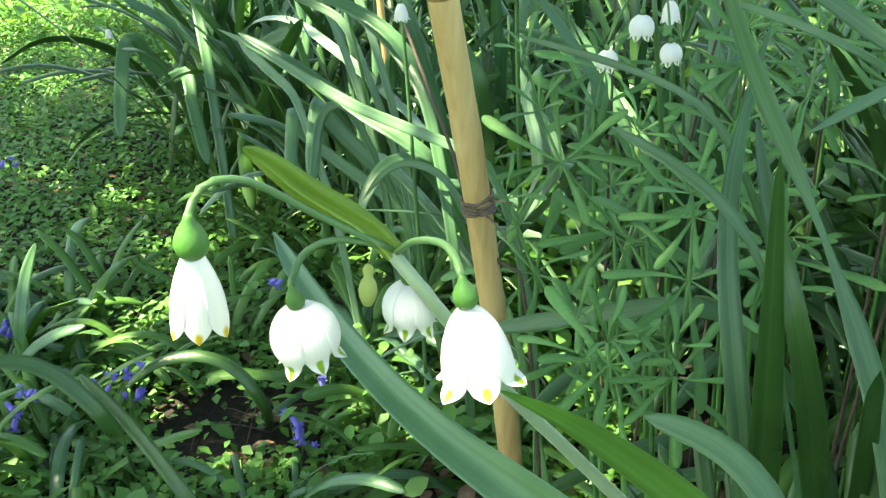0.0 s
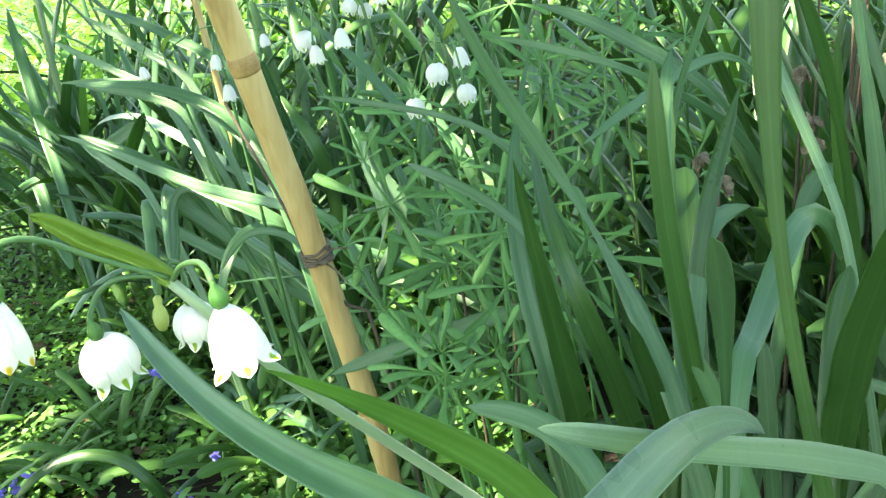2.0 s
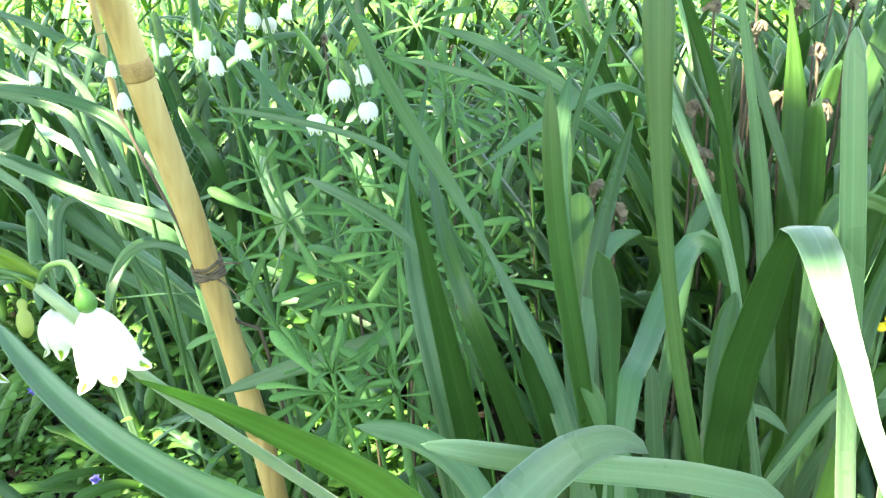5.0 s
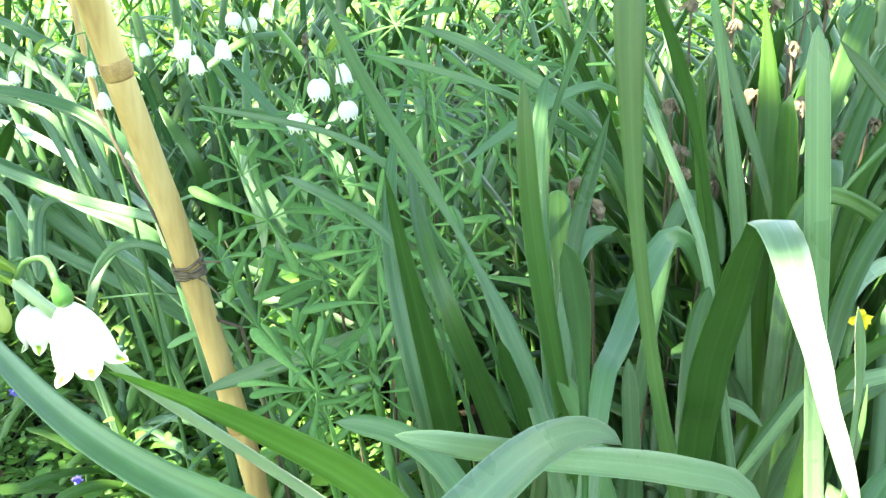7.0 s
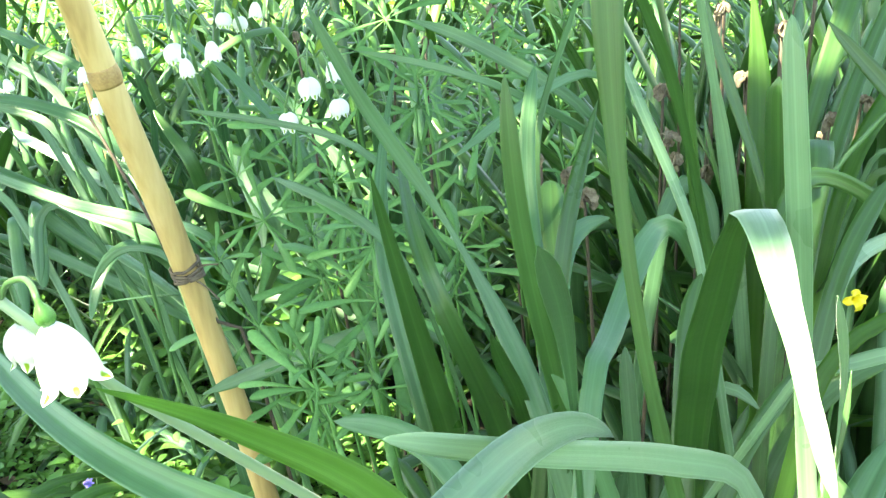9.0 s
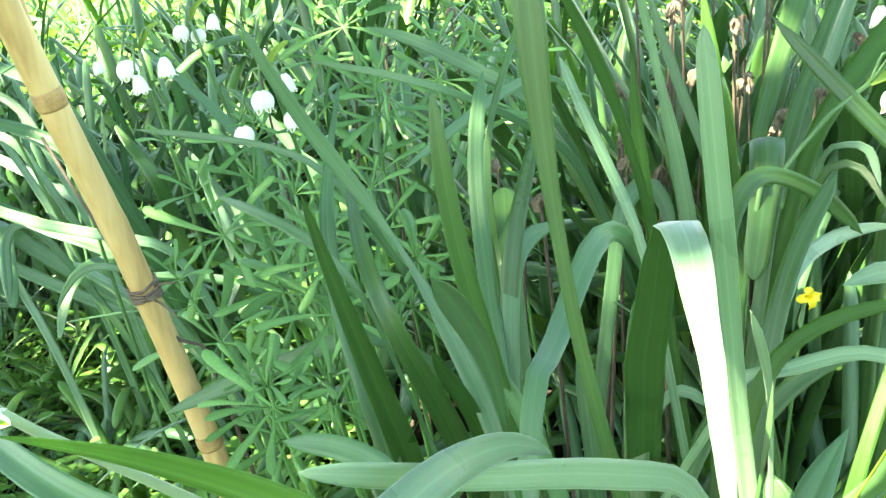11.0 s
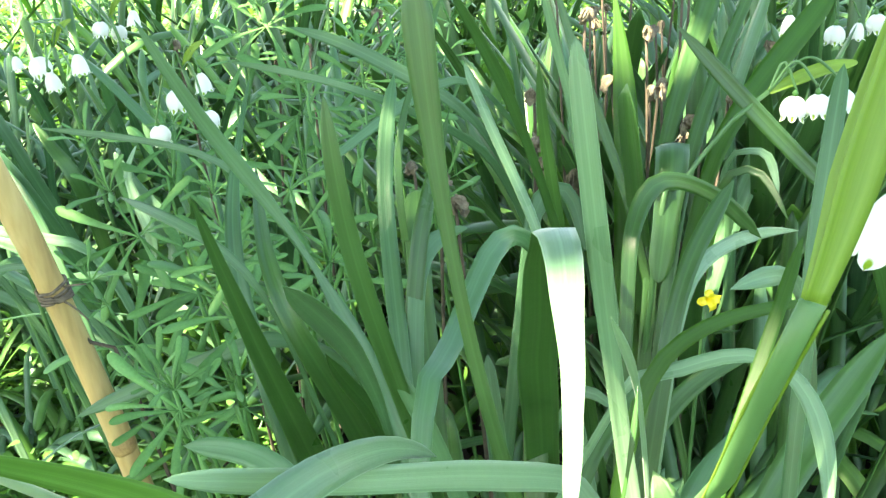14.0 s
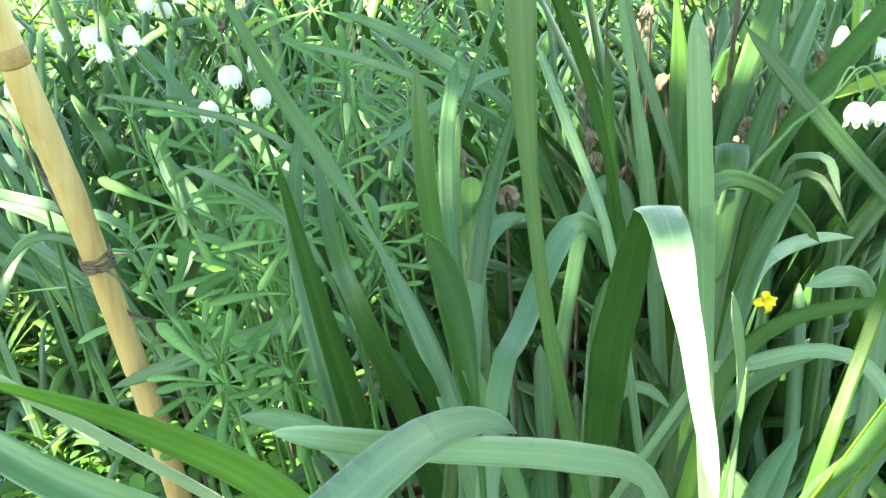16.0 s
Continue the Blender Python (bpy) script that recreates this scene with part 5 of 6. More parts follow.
CLEAVER_LEAVES = [cleaver_leaf(k) for k in range(10)]


def cleavers(points, seed, at, label="sticky goosegrass with whorls of narrow green leaves"):
    """A climbing stem through places, with whorls of leaves; at: (which place, length of the leaves)."""
    rng = random.Random(seed)
    o = np.array((points[0][0], points[0][1], 0.0))
    p = thing("cleavers", tuple(o), label, "weed", "cleavers")
    rel = [tuple(np.array(q) - o) for q in points]
    part("stem", tube(rel, [0.0024, 0.0021, 0.0013], CLEAVER_GREEN, 30, 4), p)
    places = [(np.array(rel[k]), np.array(rel[min(k + 1, len(rel) - 1)]) - np.array(rel[k - 1]), size) for k, size in at]
    for place, along, size in places:
        tip = size < 0.037
        count = rng.choice((6, 7)) if tip else rng.choice((7, 8, 8))
        spin = rng.uniform(0, 6.28)
        rise = rng.uniform(0.5, 0.8) if tip else rng.uniform(-0.05, 0.15)
        axis = unit(0.45 * unit(along) + np.array((rng.uniform(-0.2, 0.2), -1.0, 0.55 + rng.uniform(-0.2, 0.2))))
        m0 = aim(tuple(place), tuple(axis))
        for j in range(count):
            m = m0 @ Matrix.Rotation(spin + 6.283 * j / count + rng.uniform(-0.14, 0.14), 4, "Z") @ Matrix.Rotation(-rise + rng.uniform(-0.2, 0.2), 4, "Y") @ Matrix.Rotation(rng.uniform(-0.3, 0.3), 4, "X") @ Matrix.Scale(1.2 * size * rng.uniform(0.65, 1.15), 4)
            part("leaf", rng.choice(CLEAVER_LEAVES), p, m=m)
        if tip:
            for j in range(5):
                m = aim(tuple(place), tuple(unit(along))) @ Matrix.Rotation(1.3 * j + spin, 4, "Z") @ Matrix.Rotation(-rng.uniform(0.9, 1.35), 4, "Y") @ Matrix.Scale(size * rng.uniform(0.4, 0.6), 4)
                part("leaf", rng.choice(CLEAVER_LEAVES), p, m=m)
    return p


cleavers([(0.22, 0.70, 0.0), (0.157, 0.617, 0.453), (0.145, 0.642, 0.472), (0.122, 0.670, 0.493), (0.096, 0.700, 0.517), (0.081, 0.731, 0.551), (0.069, 0.762, 0.587)], 1, at=[(4, 0.062), (5, 0.036), (6, 0.030), (2, 0.050)])
cleavers([(0.17, 0.68, 0.0), (0.106, 0.598, 0.404), (0.091, 0.627, 0.425), (0.075, 0.654, 0.440), (0.060, 0.672, 0.473), (0.052, 0.682, 0.493)], 2, at=[(3, 0.060), (5, 0.036), (4, 0.020)])
cleavers([(0.20, 0.55, 0.0), (0.141, 0.465, 0.457), (0.148, 0.484, 0.480), (0.153, 0.506, 0.513), (0.158, 0.529, 0.545), (0.159, 0.544, 0.555)], 3, at=[(3, 0.064), (5, 0.034), (4, 0.045)])
cleavers([(0.26, 0.60, 0.0), (0.202, 0.517, 0.462), (0.216, 0.539, 0.489), (0.226, 0.551, 0.506), (0.228, 0.555, 0.518)], 4, at=[(4, 0.030), (3, 0.052), (2, 0.030)])
cleavers([(0.17, 0.53, 0.0), (0.107, 0.445, 0.441), (0.103, 0.454, 0.460), (0.099, 0.463, 0.479), (0.098, 0.468, 0.491)], 5, at=[(4, 0.028), (3, 0.044), (2, 0.040)])
cleavers([(0.20, 0.52, 0.0), (0.136, 0.442, 0.454), (0.138, 0.460, 0.471), (0.137, 0.476, 0.482)], 6, at=[(3, 0.030), (2, 0.044)])
cleavers([(0.16, 0.57, 0.0), (0.099, 0.489, 0.434), (0.094, 0.510, 0.455), (0.089, 0.528, 0.469)], 7, at=[(3, 0.030), (2, 0.040)])
cleavers([(0.19, 0.85, 0.0), (0.134, 0.771, 0.494), (0.138, 0.800, 0.531), (0.147, 0.824, 0.560), (0.150, 0.844, 0.573)], 8, at=[(4, 0.032), (3, 0.050), (2, 0.060)])
cleavers([(0.34, 0.89, 0.0), (0.282, 0.814, 0.533), (0.286, 0.843, 0.580), (0.276, 0.870, 0.611), (0.264, 0.898, 0.646), (0.264, 0.917, 0.664)], 9, at=[(5, 0.034), (4, 0.056), (2, 0.060)])
cleavers([(0.28, 0.92, 0.0), (0.215, 0.844, 0.534), (0.230, 0.874, 0.573), (0.237, 0.908, 0.614), (0.239, 0.934, 0.634)], 10, at=[(4, 0.034), (3, 0.050), (2, 0.060)])
cleavers([(0.32, 0.87, 0.0), (0.263, 0.791, 0.518), (0.275, 0.824, 0.567), (0.279, 0.850, 0.591)], 11, at=[(3, 0.034), (2, 0.056), (1, 0.050)])
cleavers([(0.38, 0.88, 0.0), (0.321, 0.798, 0.491), (0.340, 0.829, 0.535), (0.351, 0.863, 0.581), (0.358, 0.892, 0.610)], 12, at=[(4, 0.034), (3, 0.056), (2, 0.060)])
cleavers([(0.23, 0.77, 0.0), (0.169, 0.687, 0.419), (0.166, 0.712, 0.460), (0.168, 0.733, 0.496), (0.168, 0.752, 0.524)], 13, at=[(4, 0.034), (3, 0.056), (2, 0.060)])
cleavers([(0.20, 0.72, 0.0), (0.136, 0.638, 0.441), (0.136, 0.662, 0.473), (0.135, 0.685, 0.502)], 14, at=[(3, 0.034), (2, 0.056)])
cleavers([(0.29, 0.75, 0.0), (0.229, 0.666, 0.463), (0.231, 0.695, 0.495), (0.234, 0.723, 0.524)], 15, at=[(3, 0.034), (2, 0.056)])
cleavers([(0.51, 0.97, 0.0), (0.452, 0.886, 0.523), (0.471, 0.932, 0.578), (0.493, 0.967, 0.610)], 16, at=[(3, 0.034), (2, 0.056), (1, 0.060)])
cleavers([(0.45, 0.99, 0.0), (0.392, 0.908, 0.537), (0.418, 0.949, 0.586), (0.443, 0.986, 0.625)], 17, at=[(3, 0.034), (2, 0.056), (1, 0.060)])
cleavers([(0.41, 0.73, 0.0), (0.347, 0.651, 0.478), (0.360, 0.669, 0.503), (0.372, 0.684, 0.518)], 18, at=[(3, 0.030), (2, 0.040)])
_r = random.Random(77)
for _k in range(10):
    _x, _y = _r.uniform(0.12, 0.85), _r.uniform(0.85, 1.5)
    cleavers([(_x, _y, 0.0), (_x + _r.uniform(-0.05, 0.05), _y + _r.uniform(-0.05, 0.05), 0.16), (_x + _r.uniform(-0.12, 0.08), _y + _r.uniform(-0.1, 0.05), _r.uniform(0.26, 0.44))], 100 + _k, at=[(1, 0.056), (2, 0.034)])


# ---- plants behind ----
def back_clump(x, y, seed, sets, label, group="clumps", spread=0.1):
    p = thing("strap_leaf_clump", (x, y, 0.0), label, "plant", group)
    for n, (variants, count, length, lean) in enumerate(sets):
        fill(p, variants, count, length, lean, spread, seed * 10 + n)
    return p


for _n, (_x, _y, _c) in enumerate([(-0.28, 1.85, 46), (-0.10, 1.60, 40), (-0.50, 2.20, 40), (0.22, 1.10, 12), (0.40, 1.25, 38), (0.15, 1.75, 34), (-0.15, 2.3, 34)]):
    back_clump(_x, _y, 50 + _n, [(STRAP_BLUE[:6], _c, (0.38, 0.60), (0.0, 0.42)), (STRAP_GREEN[:6], _c // 3, (0.3, 0.5), (0.0, 0.4)), (STRAP_WAXY_LIT, 9, (0.36, 0.52), (0.05, 0.45))], "daffodil-like clump of narrow blue-green strap leaves")
for _n, (_x, _y, _c) in enumerate([(0.62, 0.72, 44), (0.78, 1.0, 46), (0.92, 0.68, 44), (0.55, 1.0, 34), (1.1, 1.05, 46), (0.75, 1.45, 40), (1.25, 0.75, 40), (1.3, 1.5, 40), (0.45, 1.8, 36), (1.0, 2.0, 40), (1.7, 1.2, 36), (1.6, 2.0, 36), (0.2, 2.4, 30), (0.7, 2.6, 30)]):
    back_clump(_x, _y, 70 + _n, [(STRAP_GREEN, _c, (0.40, 0.66), (0.0, 0.55)), (STRAP_FRESH, _c // 3, (0.4, 0.6), (0.0, 0.6)), (STRAP_BLUE, _c // 4, (0.35, 0.55), (0.1, 0.8)), (STRAP_WAXY_LIT, 4, (0.36, 0.55), (0.2, 0.8))], "tall clump of green strap leaves")


for _n, (_x, _y) in enumerate([(0.60, 0.62), (0.72, 0.80), (0.86, 0.78), (0.66, 0.95), (1.0, 0.90)]):
    _p = thing("strap_leaf_clump", (_x, _y, 0.0), "tall upright clump of narrow green strap leaves", "plant", "clumps")
    fill(_p, STRAP_GREEN[:4], 22, (0.52, 0.74), (0.0, 0.22), 0.09, 900 + _n)
    fill(_p, STRAP_BLUE[:4], 10, (0.5, 0.7), (0.0, 0.25), 0.09, 920 + _n)
_r = random.Random(15)
for _n in range(46):
    _y = 1.9 + 3.6 * (_n / 46) ** 1.2
    _x = _r.uniform(-0.25 * _y, 1.25 * _y)
    back_clump(_x, _y, 120 + _n, [(STRAP_GREEN if _n % 2 else STRAP_BLUE, 24, (0.45, 0.72), (0.0, 0.7)), (STRAP_FRESH, 8, (0.4, 0.62), (0.0, 0.7))], "tall clump of green strap leaves", spread=0.16)


def sunlit_clump():
    """Blades behind the cane that catch the sun; the sunlit ones are coloured paler for it."""
    p = thing("strap_leaf_clump", (-0.16, 1.30, 0.0), "fan of narrow blue-green blades, several white in the sun", "plant", "clumps")
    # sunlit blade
    own(p, [(-0.011, 1.177, 0.000), (-0.052, 1.214, 0.328), (-0.114, 1.272, 0.540), (-0.142, 1.298, 0.565), (-0.187, 1.333, 0.594), (-0.226, 1.363, 0.619), (-0.259, 1.387, 0.640)], (8.9, 10.6, 11.1, 12.0, 12.2, 9.8, 3.3), WAXY_LIT_GREEN, face=(0.18, -0.97, 0.13), tip=0.05, smooth=0.03)
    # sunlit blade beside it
    own(p, [(-0.053, 1.237, 0.000), (-0.097, 1.271, 0.317), (-0.164, 1.323, 0.516), (-0.206, 1.355, 0.543), (-0.250, 1.386, 0.567), (-0.291, 1.413, 0.587), (-0.323, 1.436, 0.605)], (8.6, 10.2, 10.7, 10.9, 11.0, 10.2, 3.4), WAXY_LIT_GREEN, face=(0.21, -0.97, 0.14), tip=0.05, smooth=0.03)
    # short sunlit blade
    own(p, [(-0.105, 1.125, 0.000), (-0.147, 1.171, 0.249), (-0.200, 1.228, 0.408), (-0.224, 1.254, 0.427), (-0.247, 1.275, 0.442), (-0.275, 1.301, 0.459), (-0.298, 1.324, 0.476)], (8.9, 10.6, 11.1, 12.9, 13.8, 13.1, 3.3), WAXY_LIT_GREEN, face=(0.22, -0.94, 0.24), tip=0.05, smooth=0.03)
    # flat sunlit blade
    own(p, [(-0.008, 1.186, 0.000), (-0.058, 1.215, 0.306), (-0.129, 1.257, 0.501), (-0.158, 1.274, 0.520), (-0.196, 1.291, 0.535), (-0.235, 1.305, 0.543), (-0.275, 1.320, 0.552)], (8.9, 10.6, 11.1, 11.2, 11.2, 10.5, 3.2), WAXY_LIT_GREEN, face=(0.19, -0.97, 0.18), tip=0.05, smooth=0.03)
    # long arching blade
    own(p, [(0.044, 0.926, 0.000), (0.018, 0.984, 0.266), (-0.014, 1.053, 0.441), (-0.033, 1.094, 0.475), (-0.067, 1.142, 0.511), (-0.115, 1.190, 0.540), (-0.168, 1.229, 0.555), (-0.233, 1.269, 0.561), (-0.297, 1.305, 0.562)], (11.3, 13.4, 14.1, 14.4, 14.7, 15.0, 13.8, 11.7, 3.2), BLUE_GREEN, face=(0.18, -0.97, 0.17), tip=0.05, smooth=0.03)
    # long blade reaching behind the cane
    own(p, [(0.110, 0.813, 0.000), (0.094, 0.832, 0.283), (0.052, 0.881, 0.442), (0.018, 0.922, 0.449), (-0.039, 0.979, 0.453), (-0.100, 1.037, 0.459), (-0.164, 1.102, 0.474), (-0.233, 1.170, 0.494), (-0.299, 1.228, 0.507)], (7.8, 9.3, 9.8, 11.4, 12.5, 13.0, 12.8, 10.4, 3.1), BLUE_GREEN, face=(0.19, -0.95, 0.25), tip=0.05, smooth=0.03)
    # narrow upright blade
    own(p, [(-0.384, 1.538, 0.000), (-0.408, 1.605, 0.205), (-0.431, 1.669, 0.347), (-0.452, 1.726, 0.412), (-0.472, 1.791, 0.487), (-0.489, 1.856, 0.565), (-0.502, 1.902, 0.620)], (15.0, 17.8, 18.7, 20.1, 20.4, 18.5, 5.5), BLUE_GREEN, face=(0.28, -0.95, 0.15), tip=0.05, smooth=0.03)
    # hanging blade end
    own(p, [(0.019, 1.063, 0.000), (-0.039, 1.086, 0.260), (-0.112, 1.114, 0.426), (-0.131, 1.122, 0.438), (-0.148, 1.123, 0.435), (-0.156, 1.115, 0.414), (-0.161, 1.099, 0.373), (-0.166, 1.088, 0.346)], (7.6, 9.1, 9.6, 10.3, 11.8, 12.5, 11.8, 5.9), BLUE_GREEN, face=(0.18, -0.94, 0.29), tip=0.05, smooth=0.03)
    # thin arching blade
    own(p, [(0.133, 0.788, 0.000), (0.081, 0.819, 0.264), (0.012, 0.859, 0.428), (-0.020, 0.878, 0.446), (-0.044, 0.887, 0.449), (-0.066, 0.887, 0.431), (-0.081, 0.885, 0.408)], (6.2, 7.4, 7.8, 7.9, 7.9, 7.3, 2.4), BLUE_GREEN, face=(0.11, -0.94, 0.33), tip=0.05, smooth=0.03)
    return p


sunlit_clump()


def left_clump():
    """Long leaves of the clump at the back left that bend over and hang."""
    p = thing("strap_leaf_clump", (-0.42, 1.95, 0.0), "spreading clump of long blue-green leaves with hanging tips", "plant", "clumps")
    foot = [(-0.42, 1.95, 0.0), (-0.42, 1.93, 0.2)]
    own(p, foot + [(-0.580, 1.886, 0.268), (-0.613, 1.856, 0.343), (-0.628, 1.839, 0.354), (-0.632, 1.798, 0.314), (-0.629, 1.714, 0.189)], 0.0267, BLUE_GREEN, tip=0.08, smooth=0.02, face=(0.2, -0.9, 0.3))
    own(p, foot + [(-0.533, 1.759, 0.280), (-0.501, 1.728, 0.308), (-0.480, 1.700, 0.318), (-0.459, 1.643, 0.270), (-0.427, 1.578, 0.182)], 0.0229, BLUE_GREEN, tip=0.08, smooth=0.02, face=(0.3, -0.9, 0.3))
    # next two leaves coloured pale for the sun on them
    own(p, foot + [(-0.389, 1.778, 0.320), (-0.282, 1.756, 0.388), (-0.282, 1.689, 0.364), (-0.302, 1.641, 0.311)], 0.0271, WAXY_LIT_GREEN, tip=0.2, smooth=0.03, face=(0.3, -0.9, 0.3))
    own(p, foot + [(-0.400, 1.802, 0.369), (-0.295, 1.716, 0.420), (-0.174, 1.538, 0.396), (-0.074, 1.405, 0.353), (-0.003, 1.279, 0.323)], 0.0239, WAXY_LIT_GREEN, tip=0.3, face=(0.3, -0.5, 0.8))
    own(p, foot + [(-0.527, 1.903, 0.346), (-0.593, 1.872, 0.398), (-0.654, 1.841, 0.448)], 0.0226, BLUE_GREEN, tip=0.3, face=(-0.3, -0.6, 0.7))
    own(p, foot + [(-0.400, 1.764, 0.290), (-0.475, 1.748, 0.371), (-0.534, 1.725, 0.439)], 0.0257, BLUE_GREEN, tip=0.3, face=(-0.3, -0.6, 0.7))
    q = thing("strap_leaf_clump", (0.06, 1.22, 0.0), "clump of broad blue-green leaves leaning over the soil", "plant", "clumps")
    foot = [(0.06, 1.22, 0.0), (0.06, 1.2, 0.15)]
    own(q, foot + [(-0.154, 1.246, 0.369), (-0.163, 1.241, 0.403), (-0.170, 1.221, 0.408), (-0.174, 1.188, 0.364), (-0.175, 1.154, 0.316)], 0.0216, BLUE_GREEN, tip=0.08, smooth=0.02, face=(0.1, -0.9, 0.3))
    own(q, foot + [(-0.208, 1.334, 0.322), (-0.219, 1.333, 0.365), (-0.221, 1.312, 0.368), (-0.222, 1.272, 0.309), (-0.222, 1.230, 0.246)], 0.0183, BLUE_GREEN, tip=0.08, smooth=0.02, face=(0.1, -0.9, 0.3))
    own(q, foot + [(-0.015, 1.031, 0.384), (-0.045, 1.019, 0.406), (-0.067, 0.998, 0.407), (-0.084, 0.976, 0.385), (-0.097, 0.947, 0.348)], 0.0169, BLUE_GREEN, tip=0.15, face=(-0.3, -0.7, 0.6))
    own(q, foot + [(-0.008, 1.029, 0.391), (-0.058, 1.053, 0.420), (-0.123, 1.091, 0.450), (-0.189, 1.142, 0.483), (-0.264, 1.193, 0.510)], 0.0194, BLUE_GREEN, tip=0.25, face=(0, -0.6, 0.8))
    own(q, foot + [(-0.032, 1.106, 0.485), (-0.076, 1.135, 0.531), (-0.125, 1.167, 0.553), (-0.193, 1.209, 0.564), (-0.263, 1.248, 0.565)], 0.0183, BLUE_GREEN, tip=0.25, face=(0, -0.6, 0.8))
    own(q, foot + [(-0.050, 1.194, 0.555), (-0.097, 1.241, 0.588), (-0.155, 1.301, 0.622), (-0.243, 1.388, 0.649)], 0.0164, BLUE_GREEN, tip=0.25, face=(0, -0.6, 0.8))
    own(q, foot + [(0.048, 0.976, 0.483), (0.018, 1.016, 0.536), (0.011, 1.026, 0.558)], 0.0180, MID_GREEN, tip=0.2, face=(0.2, -0.8, 0.5))
    # two short leaves, pale colour in place of a sun-bleached spot
    own(q, foot + [(0.131, 0.997, 0.391), (0.112, 1.021, 0.437), (0.096, 1.039, 0.470), (0.088, 1.054, 0.502)], 0.0302, WAXY_LIT_GREEN, tip=0.4, face=(-0.3, -0.5, 0.8))
    own(q, foot + [(0.109, 0.982, 0.393), (0.099, 1.010, 0.456), (0.087, 1.024, 0.482), (0.114, 1.029, 0.512)], 0.0175, WAXY_LIT_GREEN, tip=0.4, face=(-0.3, -0.5, 0.8))
    own(q, foot + [(0.162, 0.873, 0.487), (0.137, 0.925, 0.545), (0.099, 0.979, 0.600), (0.057, 1.038, 0.639)], 0.0147, BLUE_GREEN, tip=0.3, face=(0.2, -0.6, 0.8))
    low = thing("bluebell_leaves", (-0.42, 0.95, 0.0), "long narrow leaves arching low over the soil", "plant", "low tufts")
    own(low, [(-0.246, 0.799, 0.020)] + [(-0.269, 0.765, 0.112), (-0.339, 0.829, 0.152), (-0.417, 0.890, 0.187)], 0.0162, MID_GREEN, tip=0.2, face=(-0.2, -0.7, 0.7))
    own(low, [(-0.384, 0.929, 0.000)] + [(-0.364, 0.830, 0.155), (-0.406, 0.835, 0.211), (-0.446, 0.829, 0.244), (-0.490, 0.801, 0.255)], 0.0184, MID_GREEN, tip=0.2, face=(0, -0.6, 0.8))
    own(low, [(-0.236, 1.035, 0.000)] + [(-0.218, 0.932, 0.112), (-0.249, 0.943, 0.158), (-0.297, 0.951, 0.175), (-0.352, 0.946, 0.164), (-0.379, 0.916, 0.148)], 0.0151, MID_GREEN, tip=0.3, face=(0, -0.6, 0.8))
    own(low, [(-0.657, 1.205, 0.000)] + [(-0.573, 1.071, 0.123), (-0.562, 1.095, 0.197), (-0.538, 1.101, 0.253)], 0.0166, BLUE_GREEN, tip=0.2)


left_clump()


# ---- flowering snowflakes behind ----
def back_snowflake(at, heads, seed, foot, stem=(), sheath=()):
    rng = random.Random(seed)
    p = thing("snowflake_plant", (*foot, 0.0), "summer snowflake with small white nodding bells", "flower", "snowflakes")
    o = np.array(p.location)
    u = np.array(at)
    part("scape", tube([(0, 0, 0), *([tuple(np.array(q) - o) for q in stem] or [tuple((u - o) * (0.4, 0.4, 0.5))]), tuple(u - o)], [0.003, 0.0026, 0.0018], STALK_GREEN, 24, 8, 0.7), p, "slim green flower stem")
    for h in heads:
        h = np.array(h)
        length = 0.0185 * rng.uniform(0.9, 1.08)
        top = h + (0, 0, length * 1.1)
        mid = (u + top) / 2 + (0, 0, 0.012)
        hang_flower(p, tuple(h), (rng.uniform(-0.15, 0.15), rng.uniform(-0.15, 0.15), -1), length, rng.choice(("round", "open", "open")), [tuple(u), tuple(mid)], rng.uniform(0, 1), 0.95, 0.5)
    along = [tuple(np.array(q) - o) for q in sheath] or [tuple(u - o), tuple(u - o + (0.008, -0.004, 0.014)), tuple(u - o + (0.02, -0.008, 0.022))]
    part("spathe", blade(along, 0.0095 if sheath else 0.006, SPATHE_GREEN, steps=16, tip=0.5, ring=5, base=0.5, gutter=0.5), p, "small folded sheath")
    return p


back_snowflake((0.159, 0.706, 0.650), [(0.171, 0.701, 0.646), (0.149, 0.692, 0.637), (0.169, 0.679, 0.619), (0.131, 0.727, 0.602)], 1, (0.27, 0.86))
back_snowflake((0.061, 0.796, 0.669), [(0.046, 0.797, 0.662), (0.054, 0.779, 0.651), (0.079, 0.777, 0.663)], 2, (0.10, 0.95))
back_snowflake((-0.045, 0.976, 0.631), [(-0.050, 0.974, 0.624), (-0.043, 0.970, 0.591)], 3, (-0.02, 1.05))
back_snowflake((0.510, 0.416, 0.631), [(0.525, 0.408, 0.627), (0.537, 0.400, 0.628), (0.558, 0.401, 0.628)], 4, (0.40, 0.46), [(0.429, 0.423, 0.536), (0.450, 0.426, 0.571), (0.467, 0.425, 0.594), (0.488, 0.422, 0.615)], [(0.510, 0.416, 0.631), (0.529, 0.413, 0.637), (0.548, 0.408, 0.642), (0.570, 0.402, 0.644)])
back_snowflake((0.715, 0.597, 0.645), [(0.684, 0.605, 0.637), (0.710, 0.601, 0.649), (0.757, 0.626, 0.615), (0.778, 0.619, 0.616), (0.794, 0.615, 0.622)], 5, (0.80, 0.70))
back_snowflake((-0.690, 1.910, 0.362), [(-0.690, 1.907, 0.355)], 6, (-0.62, 2.05))
back_snowflake((0.115, 0.980, 0.665), [(0.104, 0.982, 0.662), (0.121, 0.996, 0.654), (0.139, 0.975, 0.670)], 7, (0.22, 1.1))
